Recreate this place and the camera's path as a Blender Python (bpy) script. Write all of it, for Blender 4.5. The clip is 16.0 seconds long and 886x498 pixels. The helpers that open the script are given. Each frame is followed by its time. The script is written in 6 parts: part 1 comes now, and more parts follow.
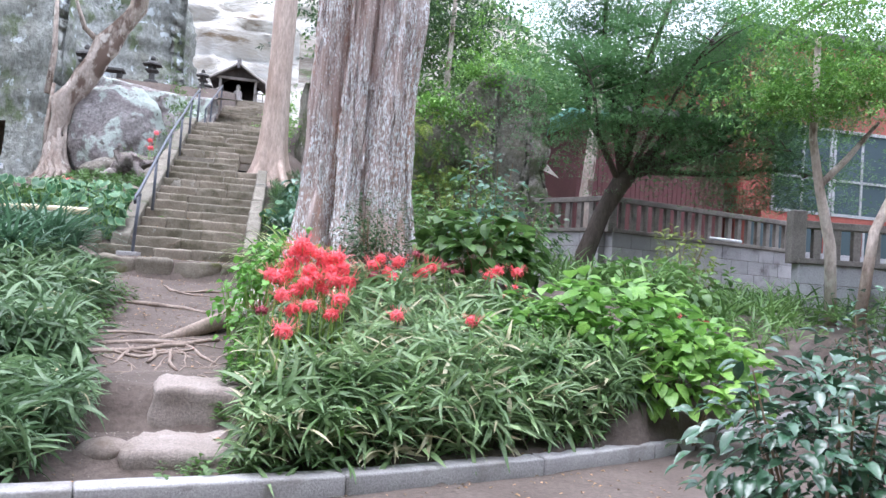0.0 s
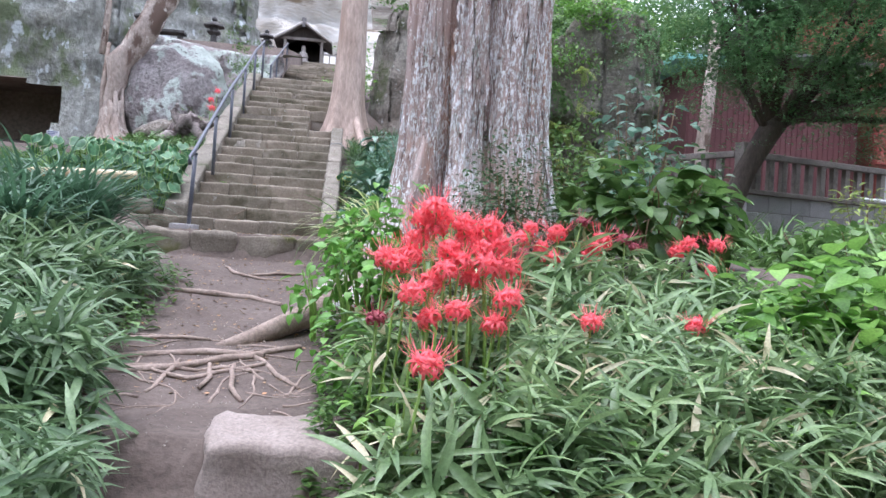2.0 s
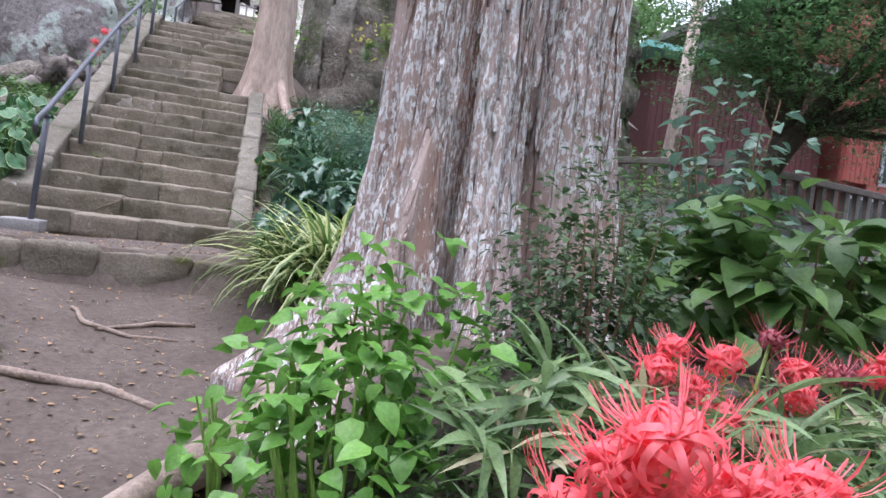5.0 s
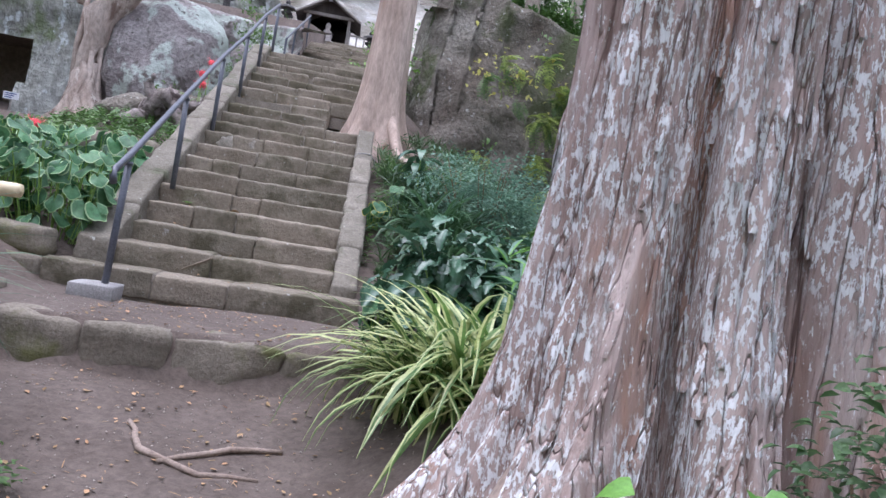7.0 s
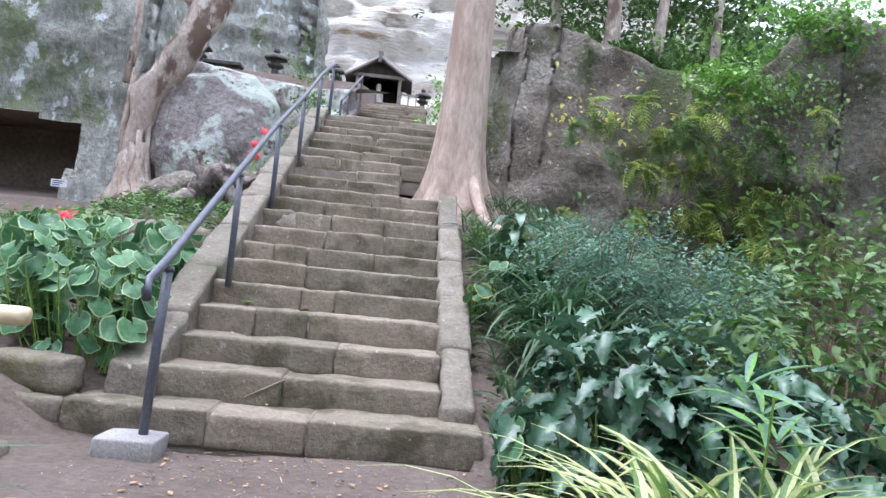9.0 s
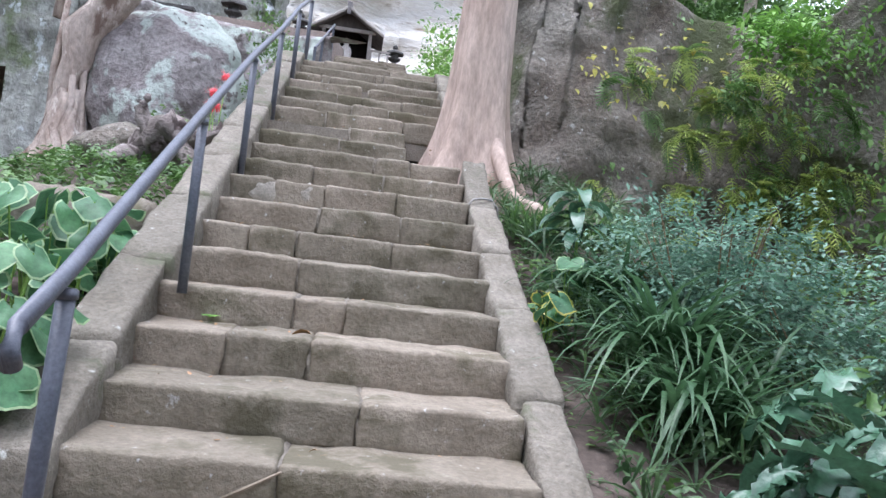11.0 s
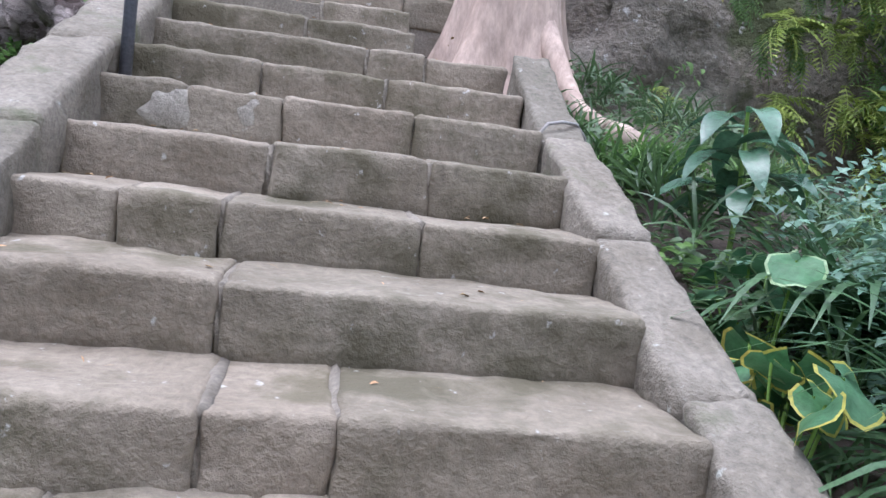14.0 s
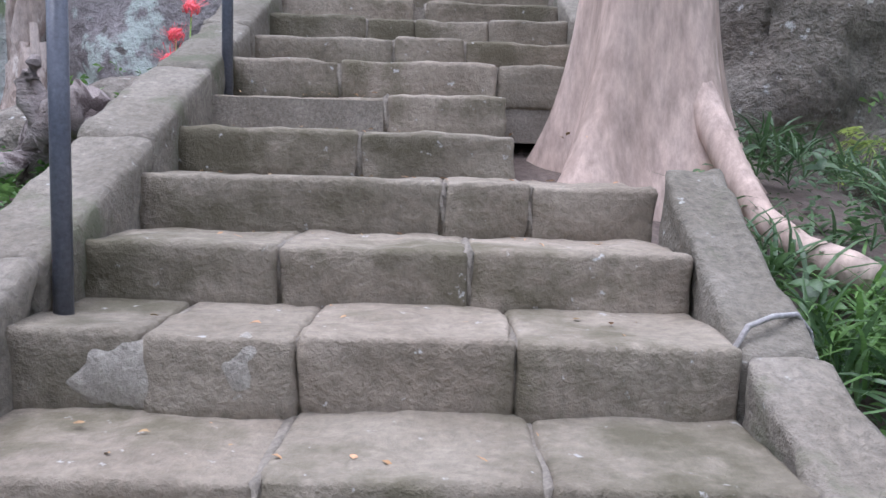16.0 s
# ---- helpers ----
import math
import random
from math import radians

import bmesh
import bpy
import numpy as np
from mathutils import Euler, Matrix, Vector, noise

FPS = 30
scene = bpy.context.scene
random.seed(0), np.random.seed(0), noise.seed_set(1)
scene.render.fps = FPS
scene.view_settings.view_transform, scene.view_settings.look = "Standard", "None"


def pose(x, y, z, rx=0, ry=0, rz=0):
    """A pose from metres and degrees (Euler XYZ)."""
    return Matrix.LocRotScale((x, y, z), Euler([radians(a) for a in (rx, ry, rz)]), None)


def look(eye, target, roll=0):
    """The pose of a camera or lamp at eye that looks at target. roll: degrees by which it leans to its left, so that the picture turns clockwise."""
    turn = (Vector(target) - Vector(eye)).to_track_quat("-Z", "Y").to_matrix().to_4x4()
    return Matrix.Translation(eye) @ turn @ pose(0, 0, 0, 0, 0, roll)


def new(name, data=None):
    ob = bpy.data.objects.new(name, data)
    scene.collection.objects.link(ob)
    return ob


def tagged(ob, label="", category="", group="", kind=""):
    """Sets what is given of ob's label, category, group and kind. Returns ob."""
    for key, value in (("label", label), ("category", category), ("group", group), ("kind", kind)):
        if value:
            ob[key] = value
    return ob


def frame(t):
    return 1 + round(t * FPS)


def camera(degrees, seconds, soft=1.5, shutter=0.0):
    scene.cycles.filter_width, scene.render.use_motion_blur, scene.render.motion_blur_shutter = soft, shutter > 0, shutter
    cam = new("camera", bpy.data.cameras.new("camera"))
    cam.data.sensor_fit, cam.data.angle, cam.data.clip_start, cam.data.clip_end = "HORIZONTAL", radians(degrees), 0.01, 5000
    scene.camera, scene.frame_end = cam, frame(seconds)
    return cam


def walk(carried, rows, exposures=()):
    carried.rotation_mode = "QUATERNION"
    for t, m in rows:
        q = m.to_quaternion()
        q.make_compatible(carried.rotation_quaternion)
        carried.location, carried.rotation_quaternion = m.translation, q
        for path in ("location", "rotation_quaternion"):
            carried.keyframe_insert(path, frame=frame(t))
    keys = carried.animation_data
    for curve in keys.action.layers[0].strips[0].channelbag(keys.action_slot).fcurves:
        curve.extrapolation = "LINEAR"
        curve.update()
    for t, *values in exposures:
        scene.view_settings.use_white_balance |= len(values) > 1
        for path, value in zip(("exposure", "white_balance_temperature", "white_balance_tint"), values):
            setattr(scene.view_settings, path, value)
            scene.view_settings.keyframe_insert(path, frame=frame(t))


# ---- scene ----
cam = camera(58.8, 16.0)
PATH = [
    (0, (1.547, -13.504, -0.085), (1.954, -11.548, 0.006), 4.1),
    (0.5, (1.489, -12.838, -0.093), (1.815, -10.866, -0.017), 2.6),
    (1, (1.408, -12.114, -0.081), (1.7, -10.136, -0.035), 2.7),
    (1.5, (1.401, -11.429, -0.066), (1.671, -9.448, -0.043), 1.9),
    (2, (1.272, -10.859, -0.05), (1.527, -8.875, -0.047), 3.5),
    (2.5, (1.233, -10.377, -0.067), (1.519, -8.398, -0.087), 3.1),
    (3, (1.222, -9.763, -0.045), (1.507, -7.784, -0.084), 3.3),
    (3.2, (1.205, -9.575, -0.066), (1.483, -7.595, -0.106), 4.9),
    (5.3, (1.074, -7.609, 0.521), (1.579, -5.675, 0.471), 7.4),
    (5.5, (1.07, -7.424, 0.562), (1.559, -5.485, 0.5), 7.4),
    (6, (0.959, -7.106, 0.616), (1.416, -5.16, 0.593), 6.9),
    (6.5, (0.983, -6.733, 0.649), (1.35, -4.767, 0.64), 7.9),
    (7, (0.988, -6.464, 0.769), (1.238, -4.48, 0.763), 9.3),
    (7.5, (0.872, -6.203, 0.828), (1.091, -4.215, 0.835), 13.0),
    (8, (0.748, -5.844, 0.904), (0.951, -3.856, 0.972), 10.5),
    (8.5, (0.704, -5.175, 0.891), (0.852, -3.183, 0.995), 8.5),
    (9, (0.604, -4.753, 1.017), (0.703, -2.759, 1.129), 5.6),
    (9.2, (0.523, -4.557, 0.984), (0.59, -2.561, 1.106), 5.7),
    (11.3, (-0.021, -2.362, 1.263), (0.245, -0.38, 1.263), 7.6),
    (11.5, (-0.078, -2.222, 1.29), (0.208, -0.243, 1.263), 8.0),
    (12, (-0.072, -1.712, 1.287), (0.215, 0.267, 1.244), 4.6),
    (12.5, (-0.1, -1.245, 1.222), (0.158, 0.737, 1.142), 5.8),
    (13, (-0.178, -0.654, 1.431), (0.102, 1.319, 1.265), 6.3),
    (13.5, (-0.083, -0.322, 1.487), (0.244, 1.641, 1.286), 6.6),
    (14, (-0.012, 0.128, 1.478), (0.325, 2.09, 1.289), 7.0),
    (14.5, (0.014, 0.574, 1.713), (0.384, 2.532, 1.548), 7.4),
    (15, (0.174, 0.952, 1.783), (0.528, 2.914, 1.619), 6.0),
    (15.5, (0.145, 1.278, 1.901), (0.398, 3.246, 1.647), 4.3),
    (16, (0.167, 1.565, 2.148), (0.185, 3.553, 1.934), 1.7),
]

walk(cam, [(t, look(eye, target, roll)) for t, eye, target, roll in PATH], [(0.0, 0.75, 5650, 15), (1.5, 0.6, 5650, 17), (3.2, 0.42, 5700, 18), (6.0, 0.2, 5800, 19), (7.3, 0.16, 5600, 19), (9.0, 0.57, 5650, 15), (12.5, 0.5, 5600, 15), (14.5, 0.42, 5500, 18), (16.0, 0.2, 5500, 18)])

# ---- light: an overcast sky, with a weak and very wide sun ----
world = bpy.data.worlds.new("world")
scene.world = world
world.use_nodes = True
wn = world.node_tree
sky = wn.nodes.new("ShaderNodeTexSky")
sky.sky_type = "NISHITA"
sky.sun_disc = False
sky.sun_elevation, sky.sun_rotation = radians(78), radians(263)
sky.air_density, sky.dust_density, sky.ozone_density = 1.0, 5.0, 1.0
soften = wn.nodes.new("ShaderNodeMixRGB")
soften.inputs[0].default_value = 0.75
soften.inputs[2].default_value = (9.0, 9.2, 9.6, 1)
wn.links.new(sky.outputs[0], soften.inputs[1])
wn.links.new(soften.outputs[0], wn.nodes["Background"].inputs[0])
wn.nodes["Background"].inputs[1].default_value = 0.205
sun = new("sun", bpy.data.lights.new("sun", "SUN"))
sun.data.energy, sun.data.angle, sun.data.color = 2.6, radians(45), (1.0, 0.97, 0.93)
sun.matrix_world = look((-8, -1, 40), (0, 0, 0))


# ---- materials ----
def mat(name, a, b, scale=6.0, rough=0.85, bump=0.3, fine=40.0, spots=None, spot_scale=2.0, spot_cut=0.58, spot_soft=0.12,
        stretch=(1, 1, 1), island=0.0, obrand=0.0, metal=0.0, bump_dist=0.02, trans=0.0, spec=0.5, grain=0.55, spots2=None, spot2_scale=9.0, spot2_cut=0.62):
    """Two colours mixed by a coarse and a fine noise, patches of a third and a fourth, bump, and a shade that varies by piece."""
    m = bpy.data.materials.new(name)
    m.use_nodes = True
    nt = m.node_tree
    N, L = nt.nodes, nt.links
    bsdf = N["Principled BSDF"]
    co = N.new("ShaderNodeTexCoord")
    mp = N.new("ShaderNodeMapping")
    mp.inputs["Scale"].default_value = stretch
    L.new(co.outputs["Object"], mp.inputs[0])

    def nz(s, detail=5.0, rr=0.6):
        n = N.new("ShaderNodeTexNoise")
        n.inputs["Scale"].default_value, n.inputs["Detail"].default_value, n.inputs["Roughness"].default_value = s, detail, rr
        L.new(mp.outputs[0], n.inputs["Vector"])
        return n

    def mix(f, x, y, kind="MIX"):
        k = N.new("ShaderNodeMixRGB")
        k.blend_type = kind
        for sock, v in zip(k.inputs, (f, x, y)):
            if isinstance(v, (int, float)):
                sock.default_value = v
            elif isinstance(v, tuple):
                sock.default_value = (*v, 1)
            else:
                L.new(v, sock)
        return k.outputs[0]

    def band(src, lo, hi):
        r = N.new("ShaderNodeMapRange")
        r.inputs[1].default_value, r.inputs[2].default_value = lo, hi
        L.new(src, r.inputs[0])
        return r.outputs[0]
    big, small = nz(scale), nz(fine, 4.0, 0.7)
    c = mix(band(big.outputs[0], 0.32, 0.68), a, b)
    c = mix(grain, c, mix(band(small.outputs[0], 0.25, 0.75), (0.16, 0.16, 0.16), (0.84, 0.84, 0.84)), "OVERLAY")
    if spots:
        c = mix(band(nz(spot_scale, 6.0, 0.65).outputs[0], spot_cut, spot_cut + spot_soft), c, spots)
    if spots2:
        c = mix(band(nz(spot2_scale, 5.0, 0.6).outputs[0], spot2_cut, spot2_cut + 0.05), c, spots2)
    for amount, src in ((island, "Random Per Island"), (obrand, "Random")):
        if amount:
            g = N.new("ShaderNodeNewGeometry" if src != "Random" else "ShaderNodeObjectInfo")
            r = N.new("ShaderNodeMapRange")
            r.inputs[3].default_value, r.inputs[4].default_value = 1 - amount, 1 + amount
            L.new(g.outputs[src], r.inputs[0])
            hsv = N.new("ShaderNodeHueSaturation")
            L.new(r.outputs[0], hsv.inputs["Value"])
            h = N.new("ShaderNodeMapRange")
            h.inputs[3].default_value, h.inputs[4].default_value = 0.5 + 0.03 * amount, 0.5 - 0.03 * amount
            L.new(g.outputs[src], h.inputs[0])
            L.new(h.outputs[0], hsv.inputs["Hue"])
            L.new(c, hsv.inputs["Color"])
            c = hsv.outputs[0]
    L.new(c, bsdf.inputs["Base Color"])
    bsdf.inputs["Roughness"].default_value = rough
    bsdf.inputs["Metallic"].default_value = metal
    bsdf.inputs["Specular IOR Level"].default_value = spec
    if bump:
        bp = N.new("ShaderNodeBump")
        bp.inputs["Strength"].default_value, bp.inputs["Distance"].default_value = bump, bump_dist
        s = N.new("ShaderNodeMath")
        s.operation = "ADD"
        L.new(big.outputs[0], s.inputs[0])
        L.new(small.outputs[0], s.inputs[1])
        L.new(s.outputs[0], bp.inputs["Height"])
        L.new(bp.outputs[0], bsdf.inputs["Normal"])
    if trans:
        tr = N.new("ShaderNodeBsdfTranslucent")
        L.new(c, tr.inputs[0])
        ms = N.new("ShaderNodeMixShader")
        ms.inputs[0].default_value = trans
        L.new(bsdf.outputs[0], ms.inputs[1])
        L.new(tr.outputs[0], ms.inputs[2])
        L.new(ms.outputs[0], N["Material Output"].inputs[0])
    return m


def flaking_bark():
    """Pinkish grey bark in long strips, with white flaking patches and dark splits."""
    m = bpy.data.materials.new("flaking_bark")
    m.use_nodes = True
    N, L = m.node_tree.nodes, m.node_tree.links
    co = N.new("ShaderNodeTexCoord")

    def nz(s, zs, detail=5.0, rr=0.6):
        mp = N.new("ShaderNodeMapping")
        mp.inputs["Scale"].default_value = (1, 1, zs)
        L.new(co.outputs["Object"], mp.inputs[0])
        n = N.new("ShaderNodeTexNoise")
        n.inputs["Scale"].default_value, n.inputs["Detail"].default_value, n.inputs["Roughness"].default_value = s, detail, rr
        L.new(mp.outputs[0], n.inputs["Vector"])
        return n.outputs[0]

    def band(src, lo, hi, a=0.0, b=1.0):
        r = N.new("ShaderNodeMapRange")
        for k, v in zip((1, 2, 3, 4), (lo, hi, a, b)):
            r.inputs[k].default_value = v
        L.new(src, r.inputs[0])
        return r.outputs[0]

    def calc(kind, a, b):
        k = N.new("ShaderNodeMath")
        k.operation = kind
        for sock, v in zip(k.inputs, (a, b)):
            if isinstance(v, float):
                sock.default_value = v
            else:
                L.new(v, sock)
        return k.outputs[0]

    def mix(f, x, y):
        k = N.new("ShaderNodeMixRGB")
        for sock, v in zip(k.inputs, (f, x, y)):
            if isinstance(v, tuple):
                sock.default_value = (*v, 1)
            else:
                L.new(v, sock)
        return k.outputs[0]
    strips, grain, patches = nz(11, 0.09, 4), nz(60, 0.16, 4, 0.7), nz(1.7, 0.45, 3)
    flakes = nz(52, 0.34, 5, 0.7)
    split = calc("ABSOLUTE", calc("SUBTRACT", nz(9, 0.07, 3, 0.5), 0.5), 0.0)
    c = mix(band(strips, 0.36, 0.64), (0.41, 0.295, 0.26), (0.59, 0.475, 0.44))
    c = mix(band(nz(3.2, 0.2, 4), 0.56, 0.66), c, (0.5, 0.31, 0.24))
    c = mix(band(grain, 0.42, 0.3), c, (0.3, 0.2, 0.175))
    white = calc("MULTIPLY", band(patches, 0.42, 0.5), band(flakes, 0.5, 0.525))
    few = band(flakes, 0.6, 0.615)
    c = mix(calc("MAXIMUM", white, few), c, (0.9, 0.89, 0.9))
    c = mix(band(nz(0.9, 0.5, 5), 0.6, 0.7, 0.0, 0.55), c, (0.25, 0.2, 0.17))
    c = mix(band(split, 0.009, 0.002), c, (0.2, 0.13, 0.11))
    b = N["Principled BSDF"]
    L.new(c, b.inputs["Base Color"])
    b.inputs["Roughness"].default_value = 0.92
    h = calc("ADD", calc("MULTIPLY", strips, 0.9), calc("MULTIPLY", grain, 0.5))
    h = calc("ADD", h, calc("MULTIPLY", white, 0.18))
    h = calc("ADD", h, band(split, 0.0, 0.03, -0.5, 0.0))
    bp = N.new("ShaderNodeBump")
    bp.inputs["Strength"].default_value, bp.inputs["Distance"].default_value = 0.9, 0.03
    L.new(h, bp.inputs["Height"])
    L.new(bp.outputs[0], b.inputs["Normal"])
    return m


M = {}
M["dirt"] = mat("dirt", (0.085, 0.064, 0.053), (0.14, 0.11, 0.094), 1.6, 0.95, 0.7, 22, (0.085, 0.062, 0.05), 0.9, 0.55, 0.15)
M["step"] = mat("step_stone", (0.18, 0.15, 0.112), (0.285, 0.245, 0.192), 2.1, 0.92, 0.6, 30, (0.12, 0.104, 0.068), 2.2, 0.49, 0.13, obrand=0.15, grain=0.42, spots2=(0.4, 0.385, 0.355), spot2_scale=19, spot2_cut=0.66, bump_dist=0.025)
M["cheek"] = mat("cheek_stone", (0.15, 0.13, 0.1), (0.23, 0.205, 0.168), 3.5, 0.92, 0.8, 36, (0.125, 0.125, 0.08), 2.2, 0.55, 0.1, obrand=0.12, spots2=(0.4, 0.4, 0.36), spot2_scale=14, spot2_cut=0.68)
M["moss_stone"] = mat("mossy_stone", (0.16, 0.135, 0.105), (0.235, 0.205, 0.165), 3.0, 0.95, 0.6, 45, (0.115, 0.115, 0.045), 1.6, 0.55, 0.12, obrand=0.12)
M["mortar"] = mat("mortar", (0.18, 0.156, 0.125), (0.26, 0.23, 0.19), 5, 0.95, 0.5, 60)
M["patch"] = mat("mortar_patch", (0.3, 0.27, 0.23), (0.38, 0.35, 0.3), 8, 0.95, 0.5, 60)
M["kerb"] = mat("kerb_stone", (0.3, 0.285, 0.285), (0.4, 0.385, 0.375), 2.2, 0.92, 0.45, 60, (0.2, 0.18, 0.16), 1.3, 0.56, 0.15, obrand=0.12)
M["slab"] = mat("slab_stone", (0.25, 0.205, 0.18), (0.34, 0.29, 0.26), 2.6, 0.95, 0.5, 50, (0.15, 0.115, 0.09), 2.0, 0.56, 0.15)
M["bark"] = flaking_bark()
M["bark_smooth"] = mat("pale_bark", (0.36, 0.265, 0.215), (0.5, 0.39, 0.33), 3.0, 0.85, 0.4, 20, (0.3, 0.2, 0.15), 2.5, 0.58, 0.1, stretch=(1, 1, 0.25), bump_dist=0.02)
M["bark_white"] = mat("white_bark", (0.36, 0.275, 0.225), (0.58, 0.5, 0.44), 1.6, 0.9, 0.8, 14, (0.17, 0.115, 0.09), 1.8, 0.52, 0.08, stretch=(1, 1, 0.45), bump_dist=0.05, spots2=(0.68, 0.62, 0.56), spot2_scale=3.5, spot2_cut=0.6)
M["bark_dark"] = mat("dark_bark", (0.07, 0.05, 0.042), (0.13, 0.1, 0.085), 6.0, 0.95, 0.6, 30, stretch=(1, 1, 0.3))
M["root"] = mat("root_bark", (0.25, 0.19, 0.155), (0.36, 0.285, 0.24), 6.0, 0.95, 0.6, 40)
M["rock_dark"] = mat("dark_rock", (0.135, 0.108, 0.085), (0.255, 0.235, 0.2), 1.1, 0.95, 1.0, 12, (0.085, 0.095, 0.045), 0.8, 0.54, 0.08, bump_dist=0.07, grain=0.75, spots2=(0.42, 0.41, 0.38), spot2_scale=9, spot2_cut=0.63)
M["rock_grey"] = mat("grey_green_rock", (0.18, 0.178, 0.145), (0.38, 0.39, 0.365), 0.9, 0.95, 1.0, 6, (0.15, 0.18, 0.1), 0.5, 0.52, 0.07, stretch=(1, 1, 0.7), bump_dist=0.14, grain=0.75, spots2=(0.56, 0.6, 0.6), spot2_scale=1.9, spot2_cut=0.59)
M["boulder"] = mat("lichen_boulder", (0.2, 0.17, 0.165), (0.34, 0.31, 0.3), 1.2, 0.95, 1.0, 9, (0.5, 0.55, 0.5), 0.75, 0.49, 0.05, bump_dist=0.09, grain=0.7, spots2=(0.14, 0.12, 0.11), spot2_scale=2.6, spot2_cut=0.62)
M["cliff"] = mat("pale_cliff", (0.68, 0.62, 0.53), (0.9, 0.87, 0.82), 0.5, 0.95, 1.0, 5, (0.3, 0.22, 0.14), 0.6, 0.57, 0.1, stretch=(0.5, 0.5, 2.2), bump_dist=0.2)
M["cave"] = mat("cave_rock", (0.2, 0.16, 0.12), (0.32, 0.26, 0.2), 1.0, 0.95, 0.8, 8)
M["wood_dark"] = mat("dark_timber", (0.035, 0.026, 0.022), (0.07, 0.055, 0.045), 4, 0.8, 0.4, 40, stretch=(1, 1, 0.2))
M["wood_grey"] = mat("grey_timber", (0.24, 0.215, 0.19), (0.36, 0.33, 0.3), 4, 0.85, 0.4, 40, stretch=(1, 1, 0.2))
M["stump_wood"] = mat("stump_wood", (0.2, 0.165, 0.15), (0.36, 0.31, 0.29), 4, 0.9, 0.9, 26, (0.07, 0.05, 0.045), 3, 0.52, 0.08, stretch=(0.4, 1, 1), bump_dist=0.04)
M["roof"] = mat("roof_shingle", (0.11, 0.1, 0.1), (0.19, 0.175, 0.17), 5, 0.85, 0.5, 40)
M["lantern"] = mat("lantern_stone", (0.05, 0.048, 0.045), (0.1, 0.095, 0.09), 4, 0.95, 0.5, 30)
M["statue"] = mat("statue_stone", (0.55, 0.49, 0.45), (0.65, 0.6, 0.55), 5, 0.9, 0.3, 30)
M["rail"] = mat("rail_paint", (0.085, 0.092, 0.118), (0.115, 0.122, 0.15), 9, 0.38, 0.12, 70, (0.05, 0.045, 0.045), 7, 0.66, 0.05)
M["wall_block"] = mat("wall_block", (0.36, 0.345, 0.36), (0.48, 0.465, 0.48), 2, 0.95, 0.5, 40, (0.12, 0.105, 0.1), 1.2, 0.55, 0.15, obrand=0.14)
M["fence_stone"] = mat("fence_stone", (0.17, 0.15, 0.135), (0.28, 0.25, 0.23), 2, 0.95, 0.5, 40, (0.08, 0.065, 0.06), 1.4, 0.55, 0.15)
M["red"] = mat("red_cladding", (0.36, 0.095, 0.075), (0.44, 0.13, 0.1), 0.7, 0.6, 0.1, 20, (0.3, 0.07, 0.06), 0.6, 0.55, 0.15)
# the building's red, darkened in colour for the shade under the eaves
M["maroon"] = mat("shaded_red_boards", (0.12, 0.045, 0.045), (0.16, 0.06, 0.058), 0.7, 0.7, 0.1, 20, (0.1, 0.04, 0.04), 0.5, 0.55, 0.2)
M["frame_metal"] = mat("window_metal", (0.42, 0.42, 0.43), (0.52, 0.52, 0.53), 3, 0.4, 0.05, 30)
M["teal"] = mat("teal_roof", (0.2, 0.5, 0.46), (0.28, 0.6, 0.54), 1, 0.5, 0.1, 20)
M["bamboo"] = mat("bamboo_cane", (0.6, 0.47, 0.29), (0.72, 0.6, 0.4), 4, 0.5, 0.1, 30, stretch=(0.2, 1, 1))
M["pebble"] = mat("pebble", (0.28, 0.24, 0.21), (0.4, 0.36, 0.32), 6, 0.9, 0.4, 40, island=0.3)
M["white"] = mat("white_card", (0.72, 0.73, 0.76), (0.8, 0.8, 0.82), 6, 0.6, 0.05, 30)
M["ink"] = mat("blue_ink", (0.06, 0.09, 0.25), (0.08, 0.12, 0.3), 6, 0.6, 0.0, 30)
glass = bpy.data.materials.new("window_glass")
glass.use_nodes = True
gb = glass.node_tree.nodes["Principled BSDF"]
gb.inputs["Base Color"].default_value, gb.inputs["Roughness"].default_value = (0.09, 0.12, 0.14, 1), 0.04
gb.inputs["Specular IOR Level"].default_value = 1.0
M["glass"] = glass
LEAF = dict(rough=0.42, bump=0.15, fine=60, island=0.32, obrand=0.16, trans=0.32, bump_dist=0.004)
M["leaf_mid"] = mat("leaf_mid", (0.09, 0.18, 0.045), (0.15, 0.26, 0.075), 3, **LEAF)
M["leaf_sasa"] = mat("leaf_sasa", (.17, .275, .115), (.285, .4, .18), 3, **LEAF)
M["leaf_sasa_dry"] = mat("leaf_sasa_dry", (0.5, 0.47, 0.28), (0.62, 0.57, 0.38), 3, **LEAF)
M["leaf_bright"] = mat("leaf_bright", (0.13, 0.31, 0.05), (0.2, 0.41, 0.085), 3, **LEAF)
M["leaf_hyd"] = mat("leaf_hydrangea", (0.16, 0.33, 0.06), (0.24, 0.43, 0.1), 3, **LEAF)
M["leaf_dark"] = mat("leaf_dark", (0.05, 0.1, 0.04), (0.085, 0.15, 0.06), 3, **LEAF)
M["leaf_gloss"] = mat("leaf_gloss", (0.04, 0.1, 0.055), (0.08, 0.16, 0.09), 3, rough=0.24, bump=0.1, fine=30, island=0.25, trans=0.08, bump_dist=0.004, spec=0.8)
M["leaf_blue"] = mat("leaf_bluegreen", (0.12, 0.23, 0.16), (0.2, 0.33, 0.24), 3, **LEAF)
M["leaf_strap"] = mat("leaf_strap", (0.05, 0.115, 0.05), (0.095, 0.175, 0.075), 3, **LEAF)
